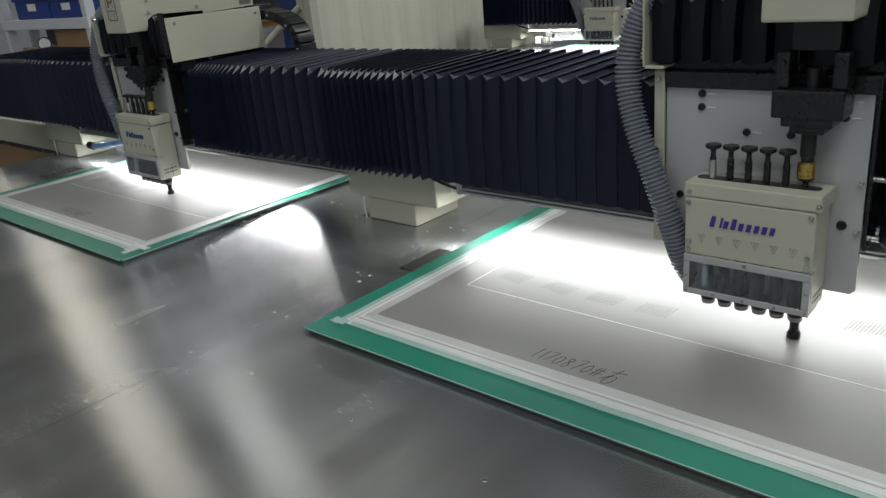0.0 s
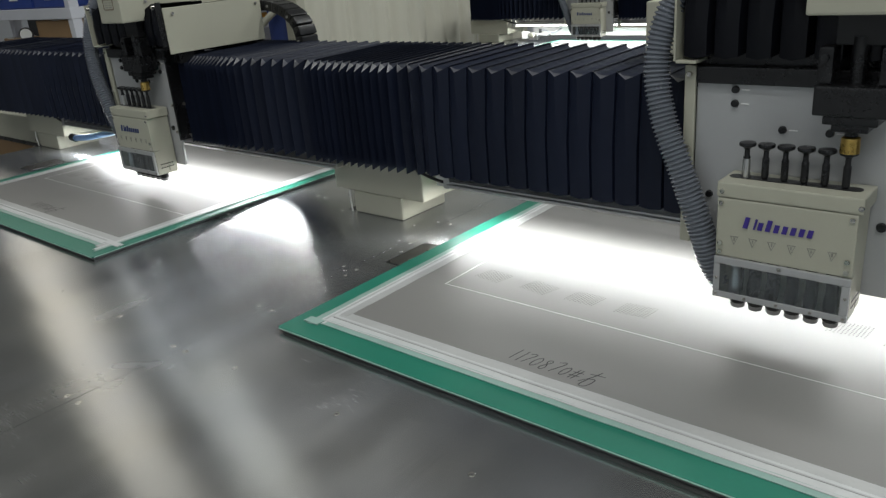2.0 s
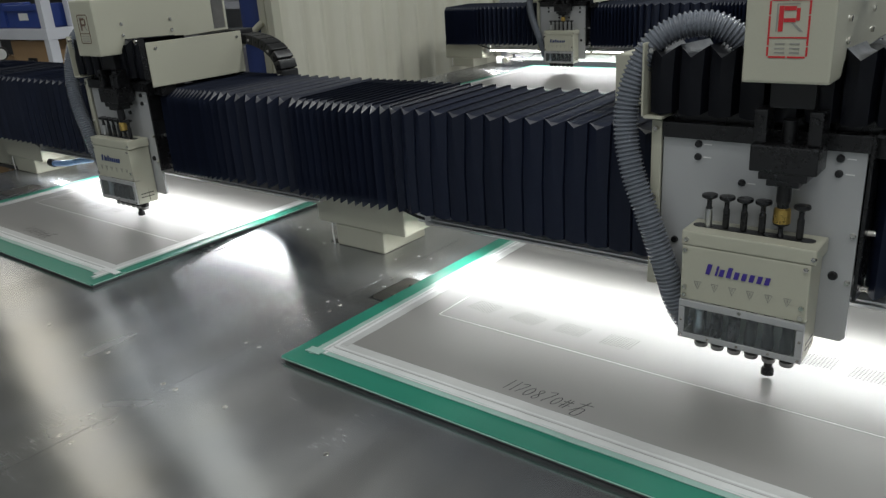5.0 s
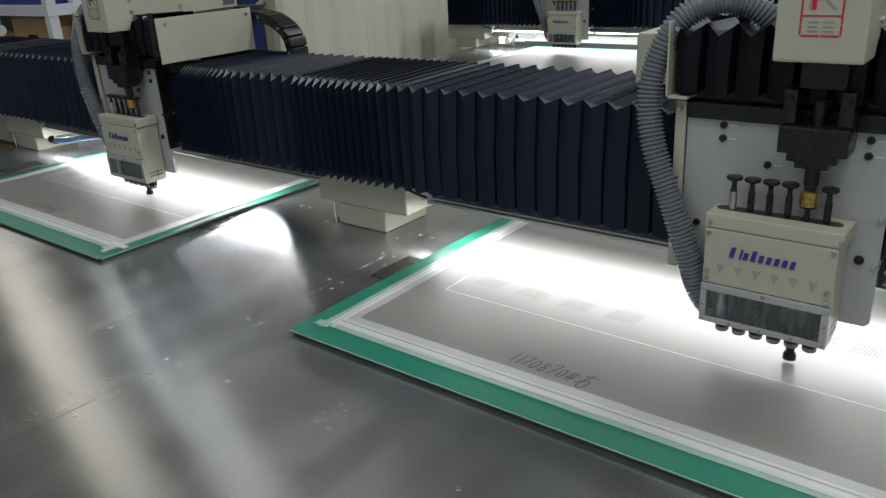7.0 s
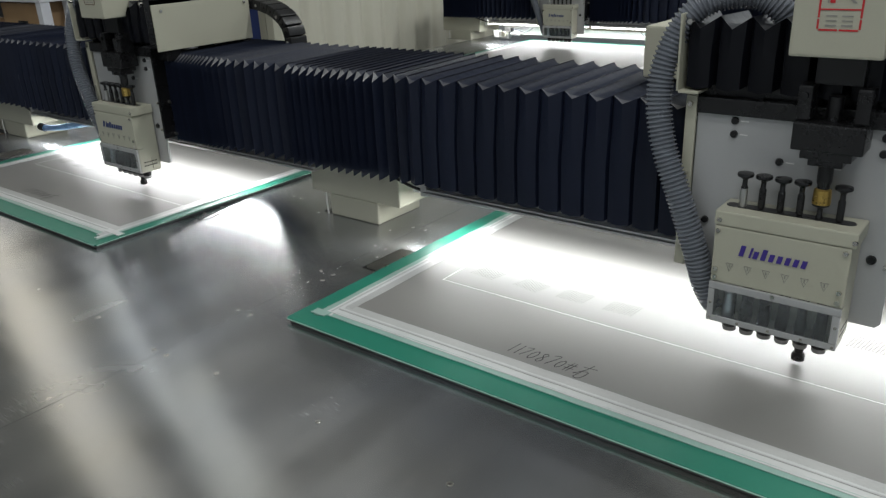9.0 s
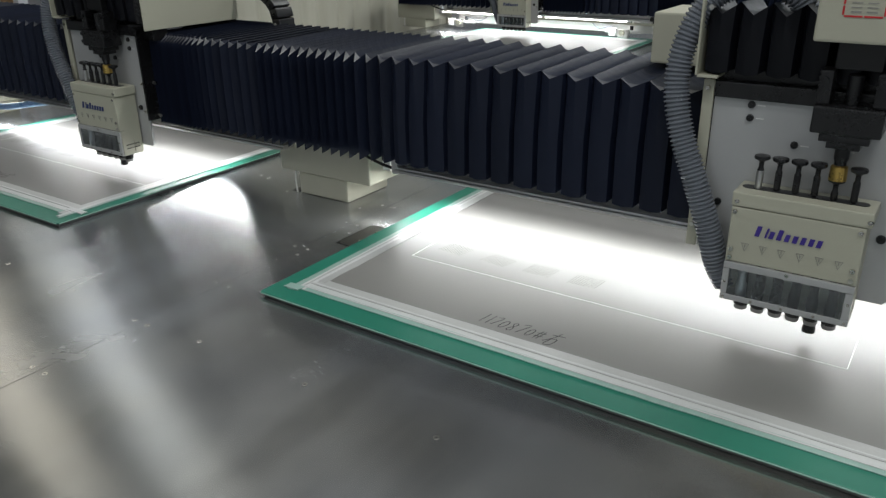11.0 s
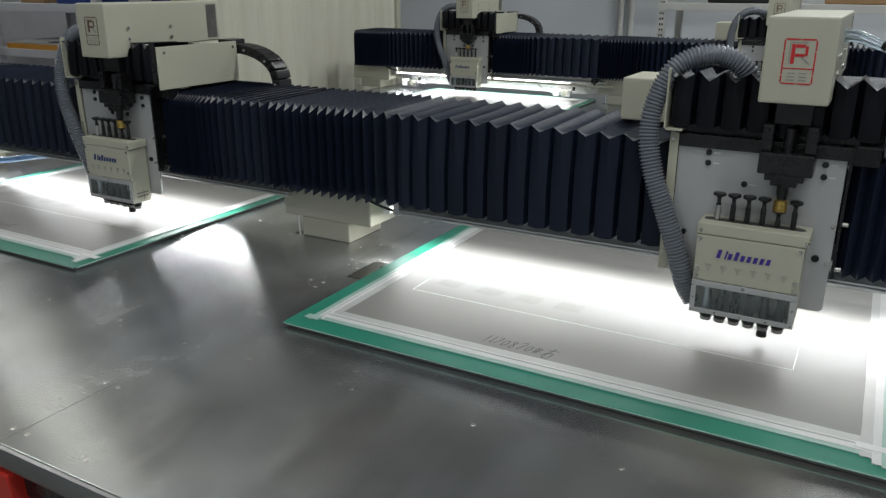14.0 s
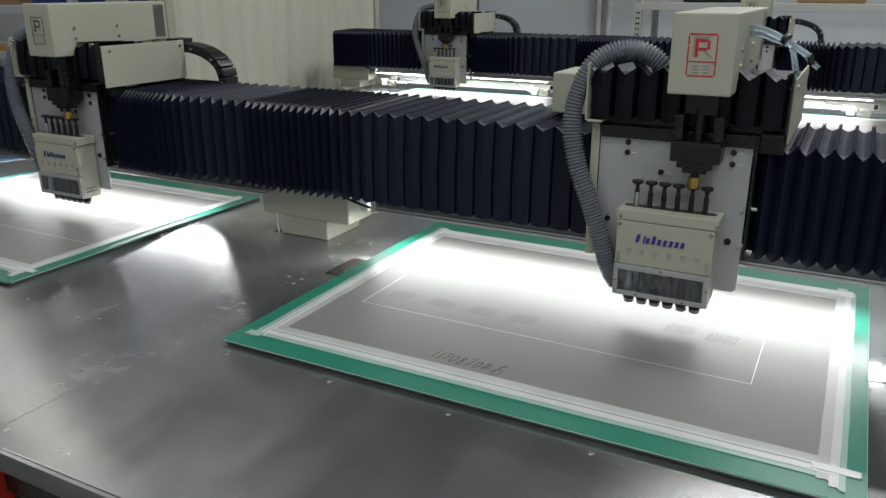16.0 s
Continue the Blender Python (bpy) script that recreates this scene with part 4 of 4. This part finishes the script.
    # corrugated suction hose
    pts = [(-0.104, 1.342, 0.872), (-0.122, 1.335, 0.905), (-0.140, 1.328, 0.965), (-0.172, 1.325, 1.050), (-0.205, 1.328, 1.130), (-0.222, 1.335, 1.200), (-0.219, 1.345, 1.265), (-0.195, 1.362, 1.328), (-0.155, 1.380, 1.357), (-0.105, 1.395, 1.360), (-0.068, 1.405, 1.338), (-0.055, 1.41, 1.315)]
    hpart("suction_hose", sweep(pts, 0.0176, 4 * 96, 18, 0.0036), HOSE, h, "grey corrugated suction hose")
    # energy chain
    path = [(0.175, 1.297), (0.205, 1.296), (0.235, 1.291), (0.264, 1.283), (0.291, 1.271), (0.314, 1.255), (0.331, 1.234), (0.339, 1.208), (0.340, 1.180)]
    path = [Vector((x, 0, z)) for x, z in path]
    prev = None
    for i, (a, b) in enumerate(zip(path, path[1:])):
        d = (b - a)
        u = d.normalized()
        nrm = Vector((-u.z, 0, u.x))
        quad = [a + nrm * 0.0145, b + nrm * 0.0145, b - nrm * 0.0145, a - nrm * 0.0145]
        bm = prism([(q.x, q.z) for q in quad], "y", 1.672 + 0.0006 * (i % 2), 1.735 - 0.0006 * (i % 2), bevel=0.004)
        link = hpart("chain_link", bm, BLACK_PLASTIC, h, "black plastic energy chain link")
        mid = (a + b) / 2
        hpart("link_stud", rod((mid.x, 1.6716, mid.z), (mid.x, 1.669, mid.z), 0.004, seg=10), GREY_PRINT if i % 3 == 1 else BLACK, link)
    hpart("chain_mount", box(0.12, 0.174, 1.6645, 1.73, 1.28, 1.325, 0.003), BLACK_PLASTIC, h)
    # clear tubes on the outer side
    hpart("air_tube", sweep([(0.062, 1.46, 1.395), (0.100, 1.43, 1.408), (0.135, 1.40, 1.402), (0.175, 1.38, 1.384), (0.212, 1.37, 1.362)], 0.0066, 30, 12), TUBE, h, "clear plastic air tube")
    hpart("air_tube", sweep([(0.180, 1.375, 1.377), (0.188, 1.37, 1.350), (0.194, 1.372, 1.325)], 0.0058, 16, 12), TUBE, h)
    hpart("air_tube", sweep([(0.062, 1.47, 1.380), (0.105, 1.44, 1.396), (0.150, 1.41, 1.386), (0.190, 1.395, 1.372), (0.228, 1.385, 1.340)], 0.0050, 30, 10), TUBE, h, "clear plastic air tube")
    hpart("tube_tie", rod((0.163, 1.383, 1.394), (0.170, 1.381, 1.390), 0.0115, seg=14), BLACK_PLASTIC, h)
    hpart("tube_plug", rod((0.211, 1.37, 1.364), (0.218, 1.369, 1.348), 0.006, seg=12), BLACK_PLASTIC, h)
    return h


# middle of the first machine's right head, second by second
HEAD_ROWS = [(0, -0.401), (0.5, -0.437), (1, -0.438), (1.5, -0.425), (2, -0.331), (2.5, -0.329), (3, -0.331), (3.5, -0.298), (4, -0.289),
             (5.2, -0.345), (6.5, -0.331), (7, -0.306), (7.5, -0.293), (8, -0.316), (8.5, -0.305), (9.7, -0.25), (11, -0.199), (11.5, -0.202),
             (12, -0.234), (12.5, -0.173), (13, -0.211), (13.5, -0.211), (14, -0.199), (14.5, -0.197), (15, -0.199), (15.5, -0.203), (15.8, -0.203), (16, -0.298)]
LEFT_ROWS = HEAD_ROWS[:-1] + [(16, -0.327)]
# front edge of the boards
BOARD_ROWS = [(0, 0.940), (0.5, 0.934), (1, 0.926), (1.5, 0.915), (2, 0.913), (2.5, 0.915), (3, 0.913), (3.5, 0.915), (4, 0.933),
              (6.5, 0.957), (7, 0.965), (7.5, 0.971), (8, 0.977), (8.5, 0.982), (11, 0.968), (11.5, 0.962), (12, 0.956), (12.5, 0.959),
              (13, 0.952), (13.5, 0.944), (14, 0.939), (14.5, 0.932), (15, 0.921), (15.5, 0.914), (15.8, 0.912), (16, 0.820)]
STROKE = 0.035
# seconds at which a tool is down (1) or up (0), for the sixth and the fifth tool
DOWN6 = [(0, 1), (1.2, 1), (1.4, 0), (16, 0)]
DOWN5 = [(0, 0), (3.3, 0), (3.5, 0.2), (3.7, 0.8), (8.7, 0.8), (10.8, 0.55), (15.05, 0.55), (15.2, 0), (16, 0)]
RAM = [(0, 1), (1.2, 1), (1.4, 0), (3.3, 0), (3.5, 0.2), (3.7, 0.8), (8.7, 0.8), (10.8, 0.55), (15.05, 0.55), (15.2, 0), (16, 0)]
SELECT = [(0, TOOL_X[5]), (2.6, TOOL_X[5]), (2.9, TOOL_X[4]), (16, TOOL_X[4])]

head_right = make_head()
head_left = copy_thing(head_right, pose(-0.4 - PITCH, HEAD.y, HEAD.z))
for c in list(head_left.children):
    if c.name.split(".")[0] in ("air_tube", "tube_tie", "tube_plug"):
        bpy.data.objects.remove(c)
for sel in head_left.children:
    for c in sel.children:
        if c.name.startswith(("printed_frame", "printed_mark")):
            c.material_slots[0].link = "OBJECT"
            c.material_slots[0].material = DARK_PRINT
for c in head_left.children:
    if c.name.startswith("printed_bar"):
        c.material_slots[0].link = "OBJECT"
        c.material_slots[0].material = NAVY
head_rear = [copy_thing(head_left, pose(x, HEAD.y + DYB, HEAD.z)) for x in (-2.375, -2.375 + PITCH)]
for hd in head_rear:
    for c in hd.children:
        if c.name.startswith("selector"):
            c.matrix_basis = pose(TOOL_X[3], 0, 0)

for c in list(head_right.children):
    if c.name.split(".")[0] in ("chain_link", "chain_mount"):
        for stud in list(c.children):
            bpy.data.objects.remove(stud)
        bpy.data.objects.remove(c)

# ---- bellows of the bridges ----
def spread(n, first, last, start, stop):
    """Middles and pitches, as shares of the run, of n folds whose pitch goes from first to last between the shares start and stop."""
    p = []
    for i in range(n):
        u = min(max(((i + 0.5) / n - start) / (stop - start), 0), 1)
        p.append(first + (last - first) * u * u * (3 - 2 * u))
    c = np.cumsum(p)
    return [float((v - 0.5 * w) / c[-1]) for v, w in zip(c, p)], [float(w / c[-1]) for w in p]


def make_bellows(at, n, first, last, start, stop, reach, label):
    b = thing("bellows", at, label, "bellows", "bellows of the bridges")
    places, pitches = spread(n, first, last, start, stop)
    folds, meshes = [], {}
    for s, p in zip(places, pitches):
        key = round(p * 400)
        if key not in meshes:
            ob = part("fold", fold_wedge(1.385, 1.70, 0.950, 1.191, max(0.0055, 0.505 * p * reach), 0.026), BELLOWS, b)
            ob.data.materials.append(LIT_WORN_CLOTH)
            meshes[key] = ob.data
        else:
            ob = new("fold", meshes[key])
            ob.parent = b
        folds.append((ob, s))
    return folds


BELLOW_RUNS = []     # folds, joint place, head offset, station
LONG = dict(n=27, first=0.0285, last=0.0545, start=0.34, stop=0.66, reach=1.09, label="black pleated bellows of heavy cloth, wide open")
SHORT = dict(n=21, first=0.0335, last=0.0125, start=0.15, stop=0.55, reach=0.47, label="black pleated bellows of heavy cloth, pushed together")
OPEN = dict(n=15, first=0.031, last=0.030, start=0.2, stop=0.8, reach=0.58, label="black pleated bellows of heavy cloth, evenly open")
OUTSIDE = dict(n=36, first=0.030, last=0.046, start=0.2, stop=0.8, reach=1.40, label="black pleated bellows of heavy cloth, half open")
for k in (-1, 0):
    BELLOW_RUNS.append((make_bellows((0, 0, 0), **(LONG if k == 0 else OUTSIDE)), BELLOWS_J if k == 0 else -3.62, -0.186, k))
    BELLOW_RUNS.append((make_bellows((0, 0, 0), **(SHORT if k < 0 else OPEN)), BELLOWS_J + PITCH * (k + 1), 0.148, k))


def set_fold(ob, s, joint, end):
    return joint + (end - joint) * s


for k in (-1, 0):
    for run, joint, off in ((LONG, BELLOWS_J, -0.186), (SHORT, BELLOWS_J + PITCH, 0.148)):
        end = -2.375 + PITCH * (k + 1) + off
        joint = joint + DXB + PITCH * k if off > 0 or k == 0 else -3.30
        for ob, s in make_bellows((0, DYB, 0), **{**run, "reach": abs(end - joint)}):
            ob.matrix_basis = pose(set_fold(ob, s, joint, end), 0, 0)

# ---- far surroundings ----


def make_rack(name, x0, x1, y0, y1, levels, top, material, label, holes):
    r = thing(name, (x0, y0, 0), label, "rack")
    w, d = x1 - x0, y1 - y0
    for px in (0, w - 0.05):
        for py in (0, d - 0.05):
            up = part("upright", box(px, px + 0.05, py, py + 0.05, 0, top, 0.002), material, r)
            if holes and py == 0:
                z = 0.8
                while z < top - 0.05:
                    part("punched_slot", box(px + 0.012, px + 0.022, -0.001, 0.002, z, z + 0.016), BLACK, up)
                    part("punched_slot", box(px + 0.030, px + 0.040, -0.001, 0.002, z, z + 0.016), BLACK, up)
                    z += 0.04
    for z in levels:
        part("shelf", box(-0.004, w + 0.004, -0.004, d + 0.004, z, z + 0.055, 0.003), material, r)
    return r


def make_carton(x, y, z, w, d, h, turn, label):
    c = thing("carton", (x, y, z, 0, 0, turn), label, "carton", "cartons")
    part("body", box(-w / 2, w / 2, -d / 2, d / 2, 0, h, 0.006), CARTON, c)
    part("tape", box(-0.025, 0.025, -d / 2 - 0.001, d / 2 + 0.001, h, h + 0.001), TAPE, c)
    part("grip_hole", box(-0.05, 0.05, -d / 2 - 0.002, -d / 2 - 0.0002, h * 0.6, h * 0.6 + 0.03), BLACK, c)
    return c


def make_bin(x, y, z, w, d, h, turn):
    b = thing("storage_bin", (x, y, z, 0, 0, turn), "open blue plastic storage bin on the rack", "bin", "blue bins")
    bm = box(-w / 2, w / 2, -d / 2, d / 2, 0, 0.006, 0.002)
    for s in (-1, 1):
        box(s * w / 2 - 0.004, s * w / 2 + 0.004, -d / 2, d / 2, 0.0062, h, 0.002, bm=bm)
        box(-w / 2 + 0.0042, w / 2 - 0.0042, s * d / 2 - 0.004, s * d / 2 + 0.004, 0.0062, h, 0.002, bm=bm)
    part("tub", bm, BLUE_BIN, b)
    part("rim", box(-w / 2 - 0.012, w / 2 + 0.012, -d / 2 - 0.012, -d / 2 - 0.0045, h - 0.03, h, 0.003), BLUE_BIN, b)
    part("label_card", box(-0.05, 0.05, -d / 2 - 0.0065, -d / 2 - 0.0045, h * 0.35, h * 0.65), WHITE, b, "small white label card")
    return b


# rack of perforated angle at the far wall
make_rack("angle_rack", -1.60, 1.5, 5.98, 6.6, (0.4, 1.31, 2.2), 2.5, RACK, "light grey perforated angle rack by the wall", True)
for i, (x, h, m, lab) in enumerate(((-1.05, 0.10, BLACK_PLASTIC, "black flat case lying on the rack shelf"), (-0.25, 0.12, CARTON, "brown flat carton lying on the rack"), (0.35, 0.15, RED, "red flat case lying on the rack shelf"))):
    c = thing("case", (x, 6.3, 1.366), lab, "case", "cases on the rack")
    part("body", box(-0.22, 0.22, -0.2, 0.2, 0, h, 0.012), m, c)
    part("clasp", box(-0.03, 0.03, -0.206, -0.2, h * 0.4, h * 0.6, 0.002), ALU, c)
for x in (-2.28, -2.18):
    pipe = thing("conduit", (x, 7.27, 0), "grey vertical cable conduit on the wall", "pipe", "wall conduits")
    part("pipe", rod((0, 0, 0), (0, 0, 4.6), 0.028), RACK, pipe)
    for z in (0.9, 1.9, 2.9):
        part("clip", box(-0.036, 0.036, -0.02, 0.028, z, z + 0.03, 0.003), RACK, pipe)

# white rack with bins left of the first machine
make_rack("white_rack", -5.26, -4.13, 2.13, 2.32, (0.32, 0.86, 1.225), 2.3, WHITE_RACK, "white painted steel storage rack", False)
make_rack("white_rack", -5.73, -4.55, 3.28, 3.95, (0.32, 1.0, 1.31), 2.6, WHITE_RACK, "white painted steel storage rack with boards", False)
make_bin(-4.84, 2.235, 1.2805, 0.42, 0.15, 0.13, 2)
make_carton(-5.05, 2.235, 0.916, 0.20, 0.15, 0.20, -6, "brown cardboard carton on the rack")
make_bin(-4.40, 2.235, 1.2805, 0.38, 0.15, 0.12, 0)
make_carton(-4.42, 2.235, 0.916, 0.42, 0.15, 0.30, 1, "brown cardboard carton on the rack")
make_carton(-4.72, 2.235, 0.376, 0.3, 0.15, 0.30, 5, "brown cardboard carton on the rack")
make_carton(-5.6, 2.5, 0.0, 0.6, 0.5, 0.8, -8, "brown cardboard carton standing on the floor")
plank = thing("board_stack", (-5.3, 3.56, 1.0555), "orange-edged boards stacked on the white rack", "boards")
part("board", box(-0.29, 0.60, -0.27, 0.28, 0.0, 0.034, 0.002), ORANGE, plank)
part("board", box(-0.24, 0.62, -0.26, 0.27, 0.0345, 0.046, 0.002), PANEL, plank, "grey board on top")
part("board", box(-0.22, 0.15, -0.25, 0.20, 0.0465, 0.056, 0.002), RACK, plank, "grey board on top")
part("board", box(0.05, 0.58, -0.22, 0.27, 0.0565, 0.066, 0.002), PANEL, plank, "grey board on top")
make_bin(-4.86, 3.50, 1.3655, 0.30, 0.34, 0.14, 0)
make_carton(-5.35, 3.55, 1.3655, 0.26, 0.34, 0.17, 0, "brown cardboard carton on the rack")
sheet = thing("panel_sheet", (-5.0, 3.90, 1.0555), "grey sheet leaning at the back of the rack", "sheet")
part("panel", box(-0.52, 0.30, 0.0, 0.012, 0.0, 0.19, 0.002), PANEL, sheet)
gauge = thing("pressure_gauge", (-4.60, 2.08, 1.055, 0, 0, 62), "round white pressure gauge on a black stand", "gauge")
part("dial", rod((0, -0.02, 0.1), (0, -0.026, 0.1), 0.030), WHITE, gauge)
part("case", rod((0, 0.02, 0.1), (0, -0.0198, 0.1), 0.036), BLACK_PLASTIC, gauge)
part("stand", rod((0, 0, -1.055), (0, 0, 0.066), 0.018), BLACK_PLASTIC, gauge)
column = thing("cloth_roll", (-4.02, 3.42, 0), "navy blue roll standing upright behind the machine", "roll")
part("roll", lathe([(0.11, 0), (0.115, 0.02), (0.113, 1.1), (0.116, 2.1), (0.10, 2.12)], (0, 0), seg=28), NAVY, column)
part("core", rod((0, 0, 2.1205), (0, 0, 2.2), 0.035), CARTON, column)
frame_post = thing("support_stand", (-3.95, 3.36, 0), "cream steel stand with a slanting brace", "stand")
part("post", box(0.03, 0.09, -0.03, 0.03, 0, 2.6, 0.004), CREAM, frame_post)
part("brace", rod((0.06, -0.032, 1.20), (-0.15, -0.25, 0.95), 0.02), CREAM, frame_post)
part("foot", box(-0.03, 0.15, -0.08, 0.08, 0.0, 0.012, 0.002), CREAM, frame_post)


# dark clutter and a dark back panel on the rack left of the machine
panel = thing("back_panel", (-5.8, 3.02, 0), "dark grey board behind the storage rack", "panel")
part("sheet", box(-1.0, 0.15, 0.0, 0.02, 0.2, 2.3, 0.002), BLACK_PLASTIC, panel)
part("foot", box(-1.0, 0.15, -0.03, 0.05, 0.0, 0.2, 0.002), BLACK_PLASTIC, panel)
# white panel added to stand for the brightly lit wall farther back
partition = thing("partition", (-6.2, 4.2, 0), "white panel added behind the storage rack in place of the lit wall", "partition")
part("panel", box(-1.5, 1.5, 0, 0.03, 0.05, 2.6, 0.003), WHITE_RACK, partition)
part("foot", box(-1.5, 1.5, -0.04, 0.07, 0, 0.0498, 0.003), RACK, partition)
rng = random.Random(4)
for i in range(9):
    x, w, hgt = (-5.16 + 0.04 * i if i < 6 else -5.42 + 0.09 * i), rng.uniform(0.05, 0.075), rng.uniform(0.06, 0.17)
    part_mat = (BLACK_PLASTIC, RACK, CARTON, BLACK, PANEL)[i % 5]
    item = thing("parts_box", (x, 2.20 + rng.uniform(-0.01, 0.02), 0.916 if i > 5 else 0.376), ("small dark box of spare parts on the rack", "small grey box of spare parts on the rack", "small brown box of spare parts on the rack", "small black box of spare parts on the rack", "small pale box of spare parts on the rack")[i % 5], "box", "small boxes on the rack")
    part("body", box(-w / 2, w / 2, -0.05, 0.05, 0, hgt, 0.004), part_mat, item)
    part("lid", box(-w / 2 - 0.002, w / 2 + 0.002, -0.052, 0.052, hgt + 0.0002, hgt + 0.012, 0.002), part_mat, item)
bench = thing("side_bench", (-3.95, 1.62, 0), "cream topped bench with a brown wooden front", "bench")
part("top", box(-0.9, 0.42, 0.0, 0.55, 0.735, 0.855, 0.006), CREAM, bench)
part("rail", box(-0.88, 0.40, 0.012, 0.5, 0.712, 0.7348, 0.002), BLACK, bench)
part("front", box(-0.87, 0.39, 0.02, 0.5, 0.0, 0.7118, 0.004), CARTON, bench, "brown wooden front")


# ---- what moves ----


def motions():
    for head, off, rows in ((head_right, 0.0, HEAD_ROWS), (head_left, -PITCH, LEFT_ROWS)):
        walk(head, [(t, pose(x + off, HEAD.y, HEAD.z)) for t, x in rows])
        tools = [c for c in head.children if c.name.startswith("punch_tool")]
        tools.sort(key=lambda c: sum(v.co.x for v in c.data.vertices))
        for tool, rows in ((tools[5], DOWN6), (tools[4], DOWN5)):
            walk(tool, [(t, pose(0, 0, -STROKE * d)) for t, d in rows])
        for c in head.children:
            if c.name.startswith("selector"):
                walk(c, [(t, pose(x, 0, 0)) for t, x in SELECT])
                for g in c.children:
                    if g.name.startswith("ram.") or g.name == "ram" or g.name.startswith("brass_tip"):
                        walk(g, [(t, pose(0, 0, -STROKE * d)) for t, d in RAM])
    walk(board_right, [(t, pose(0, y, 0.802)) for t, y in BOARD_ROWS])
    walk(board_left, [(t, pose(0, y, 0.802)) for t, y in BOARD_ROWS])
    for folds, joint, off, k in BELLOW_RUNS:
        for ob, s in folds:
            walk(ob, [(t, pose(set_fold(ob, s, joint, x + PITCH * k + off), 0, 0)) for t, x in (HEAD_ROWS if k == 0 else LEFT_ROWS)])


motions()
